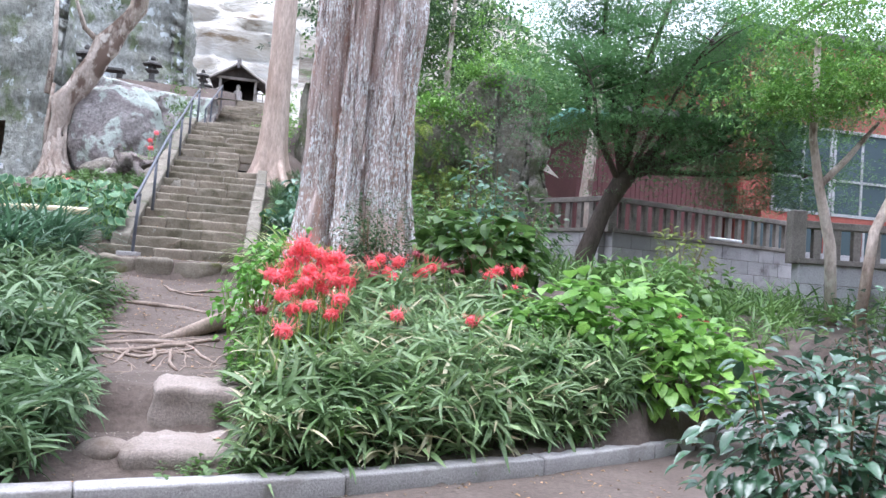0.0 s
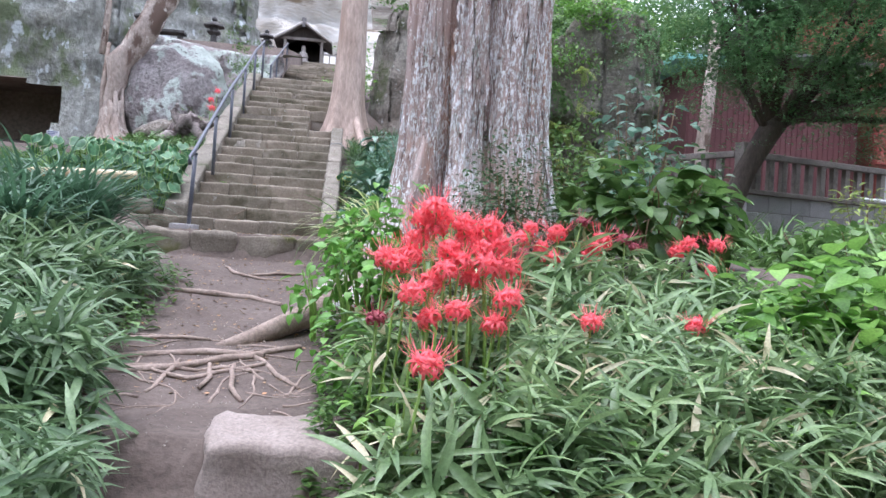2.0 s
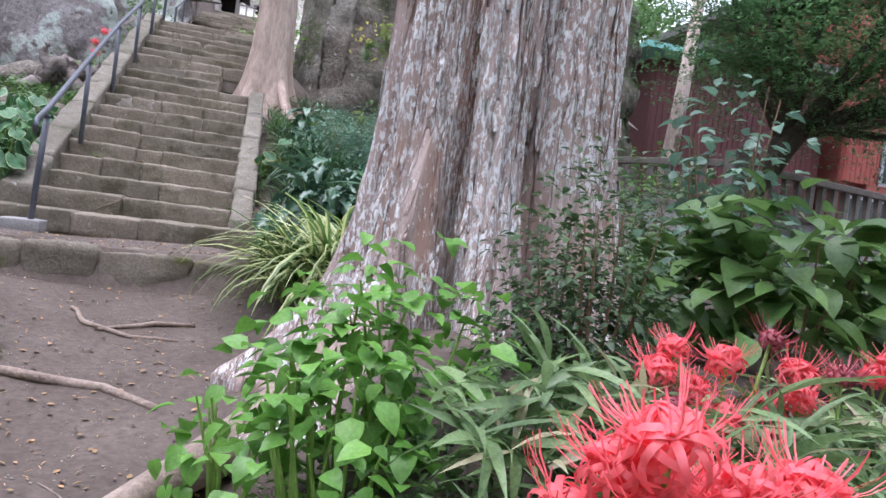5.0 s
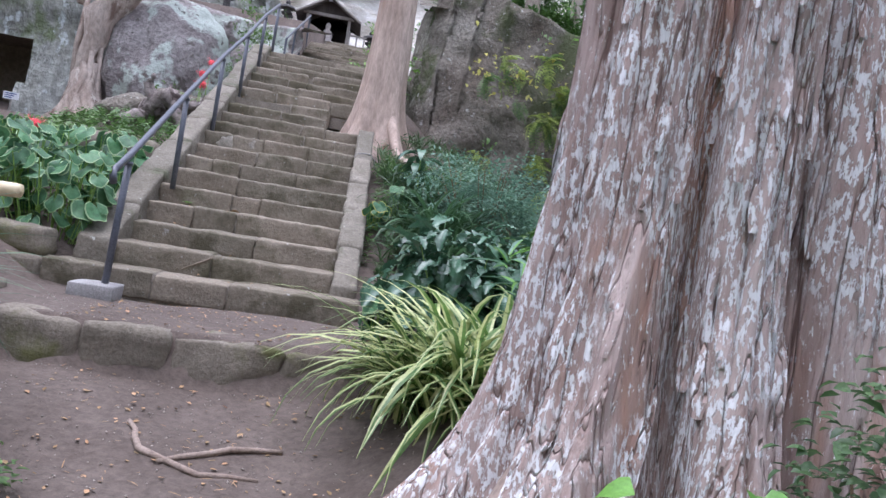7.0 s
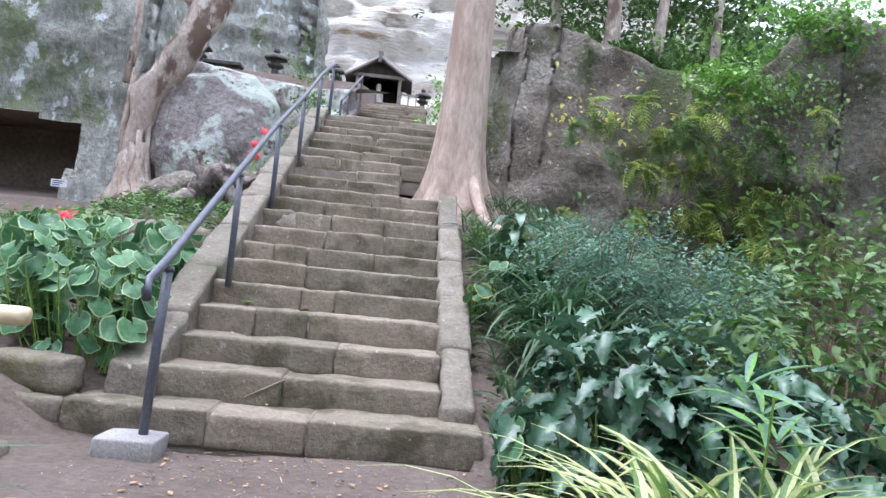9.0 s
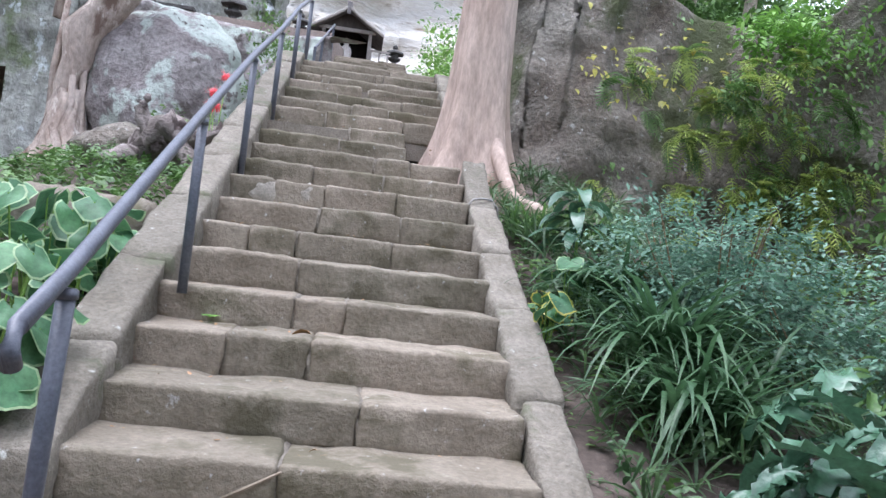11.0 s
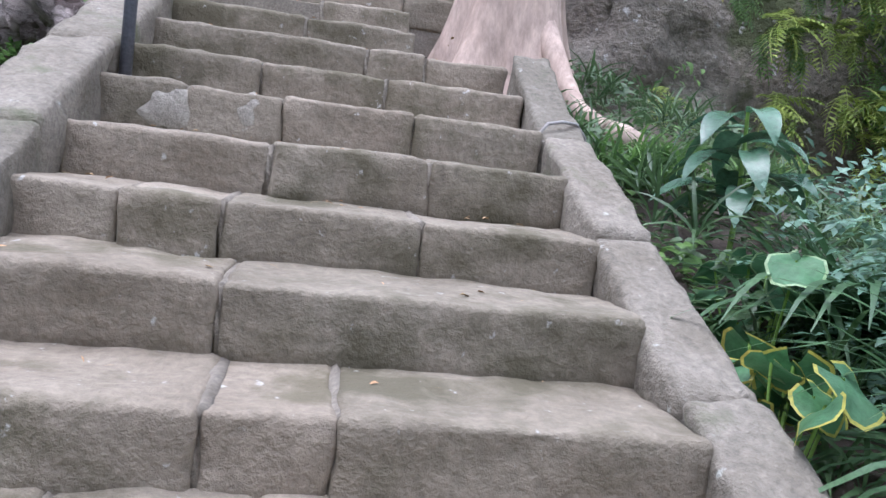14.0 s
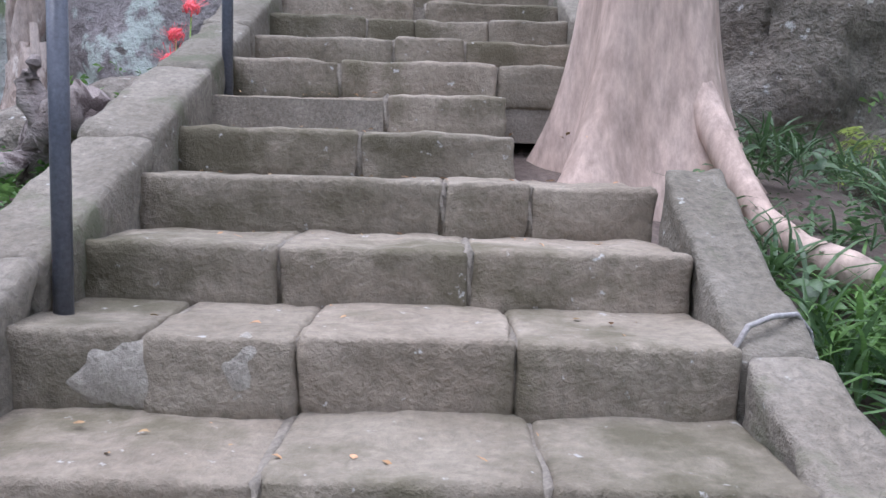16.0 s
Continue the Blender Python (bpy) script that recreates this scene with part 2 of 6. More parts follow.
M["leaf_round"] = mat("leaf_round", (0.055, 0.15, 0.07), (0.1, 0.215, 0.1), 5, rough=0.48, bump=0.4, fine=25, island=0.3, obrand=0.25, trans=0.2, bump_dist=0.01, spec=0.35)
M["leaf_acanthus"] = mat("leaf_acanthus", (0.055, 0.13, 0.075), (0.1, 0.19, 0.12), 6, rough=0.27, bump=0.4, fine=30, island=0.25, obrand=0.22, trans=0.12, bump_dist=0.01, spec=0.7)
M["leaf_bank"] = mat("leaf_bank", (0.1, 0.18, 0.085), (0.18, 0.27, 0.13), 3, **LEAF)
M["leaf_tall"] = mat("leaf_tall", (0.06, 0.135, 0.075), (0.11, 0.2, 0.115), 3, **LEAF)
M["leaf_yellow"] = mat("leaf_yellow", (0.36, 0.36, 0.06), (0.5, 0.45, 0.1), 3, **LEAF)
M["leaf_fern"] = mat("leaf_fern", (0.26, 0.36, 0.08), (0.4, 0.47, 0.13), 3, **{**LEAF, "trans": 0.45})
M["leaf_maple"] = mat("leaf_maple", (0.1, 0.21, 0.09), (0.16, 0.3, 0.12), 0.8, **{**LEAF, "trans": 0.5})
M["leaf_stripe"] = mat("leaf_stripe", (0.5, 0.55, 0.24), (0.6, 0.63, 0.34), 3, **LEAF)
M["leaf_dry"] = mat("dry_leaf", (0.3, 0.17, 0.08), (0.45, 0.3, 0.16), 6, rough=0.8, bump=0.2, island=0.4)
M["rim"] = mat("leaf_rim", (0.24, 0.37, 0.18), (0.33, 0.44, 0.24), 3, **LEAF)
M["stem"] = mat("stem", (0.2, 0.34, 0.06), (0.27, 0.42, 0.1), 5, 0.5, 0.05, 30)
M["twig"] = mat("twig", (0.2, 0.13, 0.08), (0.28, 0.19, 0.12), 5, 0.9, 0.3, 30)
M["petal"] = mat("red_petal", (0.92, 0.13, 0.16), (0.98, 0.25, 0.28), 9, 0.5, 0.05, 30, island=0.18, trans=0.4)
M["petal_old"] = mat("faded_petal", (0.32, 0.06, 0.09), (0.45, 0.1, 0.12), 9, 0.6, 0.05, 30, island=0.2, trans=0.2)


# ---- helpers for building ----
rng = np.random.default_rng(7)


def link_bm(name, bm, material, smooth=False):
    me = bpy.data.meshes.new(name)
    bm.to_mesh(me)
    bm.free()
    for m in (material if isinstance(material, (list, tuple)) else [material]):
        me.materials.append(M[m])
    if smooth:
        me.polygons.foreach_set("use_smooth", [True] * len(me.polygons))
    return new(name, me)


def part(name, bm, material, parent, label="", smooth=False):
    ob = link_bm(name, bm, material, smooth)
    ob.parent = parent
    if label:
        ob["label"] = label
    return ob


def empty(name, x=0.0, y=0.0, z=0.0):
    e = new(name)
    e.location = (x, y, z)
    e.empty_display_size = 0.05
    return e


def box(bm, x0, x1, y0, y1, z0, z1, bevel=0.0):
    vs = [bm.verts.new((x, y, z)) for z in (z0, z1) for y in (y0, y1) for x in (x0, x1)]
    fs = [bm.faces.new([vs[i] for i in f]) for f in ((0, 2, 3, 1), (4, 5, 7, 6), (0, 1, 5, 4), (2, 6, 7, 3), (0, 4, 6, 2), (1, 3, 7, 5))]
    if bevel:
        bmesh.ops.bevel(bm, geom=list({e for f in fs for e in f.edges}), offset=bevel, segments=2, profile=0.6, affect="EDGES")
    return bm


def stone(x0, x1, y0, y1, z0, z1, bevel=0.02, rough=0.012, cuts=0.12, seed=0.0):
    """A worn block: a cut-up box with rounded, uneven edges."""
    bm = bmesh.new()
    nx, ny, nz = (max(1, min(14, int(round(d / cuts)))) for d in (x1 - x0, y1 - y0, z1 - z0))
    idx = {}
    sx, sy, sz = (x1 - x0) / 2, (y1 - y0) / 2, (z1 - z0) / 2
    c = Vector(((x0 + x1) / 2, (y0 + y1) / 2, (z0 + z1) / 2))

    def line(n, s):
        b = min(bevel, s * 0.5)
        return [-s, -s + b] + [-s + b + (2 * s - 2 * b) * i / n for i in range(1, n)] + [s - b, s]
    X, Y, Z = line(nx, sx), line(ny, sy), line(nz, sz)

    def vert(i, j, k):
        if (i, j, k) not in idx:
            p = Vector((X[i], Y[j], Z[k]))
            b = min(bevel, sx, sy, sz)
            q = Vector([max(-s + b, min(s - b, v)) for v, s in zip(p, (sx, sy, sz))])
            d = p - q
            if d.length > 1e-6:
                p = q + d.normalized() * b
                w = p + c + Vector((seed, seed * 1.7, 0))
                p += d.normalized() * (noise.noise(w * 4) * rough + noise.noise(w * 13) * rough * 0.6 - 1.4 * rough * max(0.0, noise.noise(w * 7 + Vector((9, 0, 0))) - 0.3))
            idx[i, j, k] = bm.verts.new(p + c)
        return idx[i, j, k]
    a, b, d = len(X) - 1, len(Y) - 1, len(Z) - 1
    for i in range(a):
        for j in range(b):
            bm.faces.new([vert(i, j, d), vert(i + 1, j, d), vert(i + 1, j + 1, d), vert(i, j + 1, d)])
            bm.faces.new([vert(i, j, 0), vert(i, j + 1, 0), vert(i + 1, j + 1, 0), vert(i + 1, j, 0)])
        for k in range(d):
            bm.faces.new([vert(i, 0, k), vert(i + 1, 0, k), vert(i + 1, 0, k + 1), vert(i, 0, k + 1)])
            bm.faces.new([vert(i, b, k), vert(i, b, k + 1), vert(i + 1, b, k + 1), vert(i + 1, b, k)])
    for j in range(b):
        for k in range(d):
            bm.faces.new([vert(0, j, k), vert(0, j, k + 1), vert(0, j + 1, k + 1), vert(0, j + 1, k)])
            bm.faces.new([vert(a, j, k), vert(a, j + 1, k), vert(a, j + 1, k + 1), vert(a, j, k + 1)])
    return bm


def tube(bm, pts, radii, sides=8, caps=True, wob=0.0, seed=0.0):
    """A tube along points with a radius at each."""
    pts = [Vector(p) for p in pts]
    rings, ref = [], Vector((0.31, 0.22, 0.92))
    for i, p in enumerate(pts):
        d = (pts[min(i + 1, len(pts) - 1)] - pts[max(i - 1, 0)]).normalized()
        if abs(d.dot(ref)) > 0.95:
            ref = Vector((0.9, 0.1, 0.2))
        u = d.cross(ref).normalized()
        v = d.cross(u)
        r = radii[i] if isinstance(radii, (list, tuple)) else radii
        ring = []
        for k in range(sides):
            t = 2 * math.pi * k / sides
            q = u * math.cos(t) + v * math.sin(t)
            rr = r * (1 + wob * noise.noise((p + q * r) * (1.5 / max(r, 0.02)) * 0.5 + Vector((seed, 0, 0))))
            ring.append(bm.verts.new(p + q * rr))
        rings.append(ring)
    for a, b in zip(rings, rings[1:]):
        for k in range(sides):
            bm.faces.new((a[k], a[(k + 1) % sides], b[(k + 1) % sides], b[k]))
    if caps:
        bm.faces.new(rings[0][::-1])
        bm.faces.new(rings[-1])
    return bm


def smoothstep(a, b, v):
    t = max(0.0, min(1.0, (v - a) / (b - a)))
    return t * t * (3 - 2 * t)


def fbm(p, octaves=4):
    s, a, q = 0.0, 1.0, Vector(p)
    for _ in range(octaves):
        s += a * noise.noise(q)
        a *= 0.5
        q = q * 2.1
    return s


# ---- the ground ----
RISE, RUN = 0.19, 0.435
def kerb_y(x):
    u = max(-4.0, min(9.0, x - 0.5))
    return -8.75 + 0.2 * u + (0.045 * u * u if u > 0 else 0.0)


def stair_z(y):
    """The height of the line of the step edges."""
    if y < 0:
        return RISE
    if y < 8.3:
        return RISE + y / RUN * RISE
    if y < 11.3:
        return step_top(20)
    if y < 17.0:
        return step_top(20) + (y - 11.3) / RUN * 0.163
    if y < 20.5:
        return step_top(34)
    return min(step_top(44), step_top(34) + (y - 20.5) / RUN * 0.182)


def step_top(k):
    """The top of step k, over the three flights."""
    return RISE * min(k, 20) + 0.163 * max(0, min(k, 34) - 20) + 0.182 * max(0, k - 34)


def path_z(y):
    return -1.47 + 0.1 * smoothstep(-8.05, -7.85, y) + 0.31 * smoothstep(-7.08, -6.85, y) + max(0.0, min(1.0, (y + 6.4) / 4.7)) * 0.78


def ground_z(x, y):
    ky = kerb_y(x)
    if y < ky + 0.1:
        z = -1.5
    else:
        z = path_z(min(y, -1.7))
        mound = smoothstep(1.0, 2.1, x) * (1 - smoothstep(5.0, 8.5, x))
        top = -0.95 + 0.9 * smoothstep(ky + 0.8, -4.2, y) + 0.18 * smoothstep(-4.2, -1, y)
        z += mound * max(0.0, top - z) * smoothstep(ky + 0.15, ky + 1.0, y)
        z += 0.32 * smoothstep(-0.25, -1.5, x) * smoothstep(ky + 0.1, ky + 1.4, y) * (1 - smoothstep(-3.4, -2.3, y))
    if y > -1.62:
        z = max(z, -0.45 * smoothstep(3.5, 7.0, x))
    if y > -0.05:
        left = 0.28 + 0.235 * min(y, 6.8) + 0.06 * max(0.0, y - 6.8)
        right = 0.05 + 0.36 * y if y < 5.5 else 2.03 + 0.15 * (y - 5.5)
        inner = stair_z(y) - 0.5
        if x < -1.0:
            left -= 0.6 * smoothstep(-3.0, -4.5, x) * (1 - smoothstep(9.5, 11.5, y)) * smoothstep(0.5, 2.5, y)
            far = smoothstep(-1.15, -1.9, x)
            z = left * far + min(left, inner + 0.3) * (1 - far)
            if y > 14.9:
                z = 2.8 + (3.4 + 0.21 * (y - 15)) * smoothstep(-6.2, -5.4, x)
        elif x > 1.1:
            w = smoothstep(2.0, 6.5, x)
            z = max(z, right * (1 - w) - 0.45 * w) if y < 7.5 else right * (1 - w) + 0.3 * w
            if y > 7.5:
                z = max(z, (stair_z(y) - 0.5) * (1 - smoothstep(1.2, 5.0, x)))
        else:
            z = inner
    if y > 26.5:
        z = max(z, 7.85 * smoothstep(8, 4, x))
    if x > 10 or y > 45 or abs(x) > 40:
        z = min(z, 0.0)
    if y > ky + 0.1 and -14 < y < 14:
        z += 0.035 * fbm((x * 0.9, y * 0.9, 0.0)) + 0.025 * fbm((x * 1.6, y * 3.4, 7.0), 3) * (1 if y < -1.7 else 0.3) + 0.012 * noise.noise((x * 4, y * 4, 2.0))
    else:
        z += 0.012 * fbm((x * 1.3, y * 1.3, 4.0))
    return z


def axis(lo, hi, fine, far):
    core = list(np.arange(lo, hi + 1e-6, fine))
    out, step = [], fine
    v = hi
    while v < far:
        step *= 1.35
        v += step
        out.append(v)
    back, step, v = [], fine, lo
    while v > -far:
        step *= 1.35
        v -= step
        back.append(v)
    return back[::-1] + core + out


xs, ys = axis(-6, 9, 0.11, 400), axis(-14, 9, 0.11, 400)
verts = [(x, y, ground_z(x, y)) for y in ys for x in xs]
nx = len(xs)
faces = [(j * nx + i, j * nx + i + 1, (j + 1) * nx + i + 1, (j + 1) * nx + i) for j in range(len(ys) - 1) for i in range(nx - 1)]
me = bpy.data.meshes.new("ground")
me.from_pydata(verts, [], faces)
me.materials.append(M["dirt"])
me.polygons.foreach_set("use_smooth", [True] * len(me.polygons))
tagged(new("ground", me), "bare trodden brown earth with leaf litter", "ground", kind="structure")

# ---- the stairs ----
stairs = tagged(new("stairs"), "long flight of worn brown stone steps", "stairs", kind="structure")
JOINTS = {1: (-0.45, 0.14), 2: (-0.1,), 3: (0.2,), 4: (-0.47, -0.06), 5: (-0.2, 0.09), 6: (-0.22,), 7: (-0.58, -0.28, 0.34), 8: (-0.18, 0.41),
          9: (-0.56, -0.17, 0.38), 10: (-0.31, 0.27), 11: (0.19, 0.5), 12: (-0.16,), 13: (-0.08,), 14: (-0.35, 0.45), 15: (-0.1, 0.3), 16: (-0.3, 0.0, 0.45)}
level = [(k, (k - 1) * RUN) for k in range(1, 21)] + [(20 + k, 11.3 + (k - 1) * RUN) for k in range(1, 15)] + [(34 + k, 20.5 + (k - 1) * RUN) for k in range(1, 11)]
for k, y in level:
    near = k <= 18
    jit = 0.03 * noise.noise((k * 1.7, 3.1, 0.0))
    xl, xr = (-0.92, 0.95) if k > 1 else (-1.3, 1.2)
    if k in (12, 13):
        xr = 0.48
    if k > 20:
        xl, xr = -0.9, 0.85
    core = bmesh.new()
    box(core, xl + 0.02, xr - 0.02, y + jit + 0.026, y + jit + RUN + 0.12, step_top(k - 1) - 0.2, step_top(k) - 0.04)
    part("mortar_bed", core, "mortar", stairs)
    joints = JOINTS.get(k) or tuple(sorted(rng.uniform(-0.6, 0.6, 2)))
    edges = [xl, *joints, xr]
    for x in joints if near else ():
        bm = bmesh.new()
        tube(bm, [(x, y + jit + 0.03, step_top(k - 1) - 0.02), (x, y + jit + 0.03, step_top(k) - 0.032), (x, y + jit + RUN + 0.05, step_top(k) - 0.03)], 0.024, 7, True, 0.5, k + x)
        part("joint_mortar", bm, "mortar", stairs, smooth=True)
    for i, (a, b) in enumerate(zip(edges, edges[1:])):
        if b - a < 0.1:
            continue
        deep = RUN + 0.1 if k not in (20, 34) else 3.2
        dy, dz = rng.uniform(-0.012, 0.012), rng.uniform(-0.012, 0.008)
        if k == 13 and i == 0:
            dy, dz = 0.1, -0.02
        if k == 9:
            dz += 0.005
        part("step_stone", stone(a + 0.003, b - 0.003, y + jit + dy, y + jit + dy + deep, step_top(k - 1) - 0.03, step_top(k) + dz, 0.02,
                                 0.017, 0.055 if near else 0.5, k * 3.1 + i), "step", stairs, smooth=True)
# patches of mortar in the cracked ninth step, and the diagonal crack of the second
for x, w in ((-0.62, 0.1), (-0.3, 0.09)):
    bm = bmesh.new()
    bmesh.ops.create_icosphere(bm, subdivisions=3, radius=1)
    for v in bm.verts:
        v.co = Vector((v.co.x * w * (1.25 - 0.5 * v.co.z), v.co.y * 0.035, v.co.z * 0.1)) * (1 + 0.25 * noise.noise(v.co * 2 + Vector((x, 0, 0))))
        v.co += Vector((x, 8 * RUN + 0.022, 9 * RISE - 0.1))
    part("mortar_patch", bm, "patch", stairs, "pale mortar patch", smooth=True)
bm = bmesh.new()
tube(bm, [(-0.33, RUN - 0.006, RISE + 0.03), (-0.22, RUN - 0.01, RISE + 0.09), (-0.08, RUN - 0.008, 2 * RISE - 0.02)], [0.006, 0.008, 0.005], 5)
part("crack", bm, "cave", stairs)


def cheek(x0, x1, y0, y1, lift, name, rise=0.0):
    wall = tagged(new(name), "sloping border of squared brown stones beside the steps", "stair border", kind="structure")
    y, i = y0, 0
    while y < y1 - 0.2:
        ln = min(0.75 + 0.35 * abs(noise.noise((i * 2.3, x0, 0))), y1 - y)
        bm = stone(x0 + rng.uniform(-0.008, 0.008), x1 + rng.uniform(-0.012, 0.012), y + 0.003, y + ln - 0.003, -0.55, 0.0, 0.03, 0.024, 0.07, i + x0 * 7)
        for v in bm.verts:
            if y > 8.3 or v.co.y > 0.2:
                v.co.z += stair_z(v.co.y) + lift + rise * smoothstep(3.5, 4.6, v.co.y) + (0.008 if i % 2 else -0.006)
            else:
                v.co.z += stair_z(0.2) + lift
        part("border_stone", bm, "cheek", wall, smooth=True)
        y += ln
        i += 1


cheek(-1.17, -0.89, 0.3, 8.4, 0.07, "stair_border_1")
cheek(0.94, 1.17, 0.3, 4.45, -0.02, "stair_border_2", 0.14)
cheek(0.93, 1.2, 6.4, 8.4, 0.06, "stair_border_3")

# a thin cable laid over the border
bm = bmesh.new()
tube(bm, [(0.92, 3.5, 1.6), (0.935, 3.53, 1.7), (0.98, 3.56, 1.755), (1.06, 3.6, 1.775), (1.14, 3.64, 1.775), (1.2, 3.68, 1.72), (1.23, 3.7, 1.6)], 0.008, 8)
tagged(link_bm("cable", bm, "kerb", True), "thin pale cable laid over the stair border", "cable")

# the low kerb of the terrace before the steps, and the stones beside the first step
curb = tagged(new("terrace_edge"), "mossy squared stones edging the terrace before the steps", "stone edging", kind="structure")
for i, (a, b) in enumerate(((-2.6, -1.5), (-1.5, -0.95), (-0.95, -0.44), (-0.44, 0.07), (0.07, 0.74), (0.74, 1.35))):
    part("edging_stone", stone(a + 0.003, b - 0.003, -1.68 + 0.01 * i, -1.38 + 0.01 * i, -0.36, 0.015 - 0.006 * i, 0.035, 0.035, 0.06, i * 5.0), "moss_stone", curb, smooth=True)
bed = tagged(new("bed_edge"), "squared stones edging the planted bed", "stone edging", kind="structure")
for i, (a, b, y0, y1, z0, z1) in enumerate(((-2.1, -1.31, 0.0, 0.3, -0.05, 0.19), (-3.0, -2.12, 0.02, 0.32, -0.05, 0.18), (-1.85, -1.33, 0.12, 0.42, 0.19, 0.4),
                                            (-2.45, -1.9, 0.1, 0.4, 0.18, 0.46), (-3.3, -2.5, 0.1, 0.45, 0.18, 0.42))):
    part("edging_stone", stone(a, b, y0, y1, z0, z1, 0.045, 0.03, 0.1, i * 4.0), "moss_stone", bed, smooth=True)

# kerb of the lower ground and the two slabs of the path
kerb = tagged(new("kerb"), "grey stone kerb along the planted mound", "kerb", kind="structure")
x = -3.5
i = 0
while x < 8.5:
    ln = (1.28, 1.57, 1.6)[i % 3]
    if i == 0:
        ln = 5.28 - 1.25
    ang = math.atan2(kerb_y(x + ln) - kerb_y(x), ln)
    if i == 0:
        x += ln - 1.25
        ln = 1.25
        ang = math.atan2(kerb_y(x + ln) - kerb_y(x), ln)
    ob = part("kerb_stone", stone(0.006, ln / math.cos(ang) - 0.006, 0, 0.2, -0.25, 0.13, 0.018, 0.008, 0.15, i * 3.3), "kerb", kerb, smooth=True)
    ob.matrix_world = pose(x, kerb_y(x), -1.5, 0, 0, math.degrees(ang))
    x += ln
    i += 1
for nm, lab, (x0, x1, y0, y1, z0, z1), r in (("stone_slab", "worn rectangular stone slab serving as a path step", (0.64, 1.42, -7.05, -6.35, -1.45, -1.02), 0.0),
                                              ("stone_slab", "low worn stone slab behind the kerb", (0.62, 1.6, -8.0, -7.3, -1.6, -1.31), 0.0)):
    tagged(link_bm(nm, stone(x0, x1, y0, y1, z0, z1, 0.06, 0.04, 0.09, x0 * 9 + y0), "slab", True), lab, "stone slab", "path steps")
for x, y, z, r, lab in ((1.5, -7.0, -1.28, 0.17, "rounded grey stone beside the path step"), (0.5, -7.75, -1.4, 0.16, "rounded stone beside the lower slab"), (1.45, -6.4, -1.1, 0.12, "small rounded stone in the path's edge")):
    bm = bmesh.new()
    bmesh.ops.create_icosphere(bm, subdivisions=4, radius=r)
    for v in bm.verts:
        v.co = Vector((v.co.x * 1.2, v.co.y, v.co.z * 0.72)) * (1 + 0.18 * fbm(v.co * 4 + Vector((x, y, 0)), 3)) + Vector((x, y, z))
    tagged(link_bm("stone", bm, "slab", True), lab, "stone")

# ---- the rocks and the cliff ----
def rock_wall(name, line, z0, top, material, label, amp=0.5, cell=0.25, strata=0.0, hole=None, lean=0.0, setback=9.0, seed=0.0, kind="structure", cat="rock face"):
    """A rough face along a line of plan points, from z0 up to top(x, y)."""
    pts = [Vector((*p, 0)) for p in line]
    dist = [0.0]
    for a, b in zip(pts, pts[1:]):
        dist.append(dist[-1] + (b - a).length)
    n = int(dist[-1] / cell) + 1
    bm = bmesh.new()
    cols = []
    for i in range(n + 1):
        s = dist[-1] * i / n
        k = max(j for j in range(len(pts) - 1) if dist[j] <= s + 1e-9)
        f = (s - dist[k]) / (dist[k + 1] - dist[k])
        p = pts[k].lerp(pts[k + 1], f)
        d = (pts[k + 1] - pts[k]).normalized()
        out = Vector((d.y, -d.x, 0))
        h = top(p.x, p.y)
        col = []
        for j in range(70):
            v = j / 69
            q = Vector((p.x, p.y, z0 + (h - z0) * min(1.0, v * 1.12)))
            back = max(0.0, v - 0.89) * setback
            w = q * 0.35 + Vector((seed, 0, 0))
            dsp = amp * (fbm(w, 5) + 0.3 * fbm(q * 1.7 + Vector((0, seed, 0)), 4) - 0.25 * max(0.0, 0.16 - abs(noise.noise(q * 0.55 + Vector((seed, 3, 1))))) * 6) + lean * (q.z - z0) * -1.0
            if strata:
                dsp += strata * (abs(noise.noise((q.x * 0.12 + seed, q.y * 0.12, q.z * 1.1))) - 0.25) + strata * 0.5 * noise.noise((q.x * 0.4, q.y * 0.4, q.z * 3.2))
            q += out * (dsp - back) + Vector((0, 0, back * 0.12 + 0.25 * amp * fbm(q * 0.5, 3) * v))
            col.append(bm.verts.new(q))
        cols.append(col)
    for i in range(n):
        for j in range(69):
            f = (cols[i][j], cols[i + 1][j], cols[i + 1][j + 1], cols[i][j + 1])
            c = (f[0].co + f[2].co) / 2
            if hole and hole[0] < c.x < hole[1] and hole[2] < c.z < hole[3]:
                continue
            bm.faces.new(f)
    return tagged(link_bm(name, bm, material, True), label, cat, kind=kind)


def boulder(name, x, y, z, sx, sy, sz, material, label, amp=0.25, seed=0.0, sub=5, kind="", cat="boulder"):
    bm = bmesh.new()
    bmesh.ops.create_icosphere(bm, subdivisions=sub, radius=1)
    for v in bm.verts:
        d = 1 + amp * fbm(v.co * 0.9 + Vector((seed, seed, 0)), 5) - amp * 0.5 * max(0.0, 0.2 - abs(noise.noise(v.co * 1.7 + Vector((seed, 0, 4)))))
        v.co = Vector((v.co.x * sx, v.co.y * sy, v.co.z * sz)) * d + Vector((x, y, z))
    return tagged(link_bm(name, bm, material, True), label, cat, kind=kind)


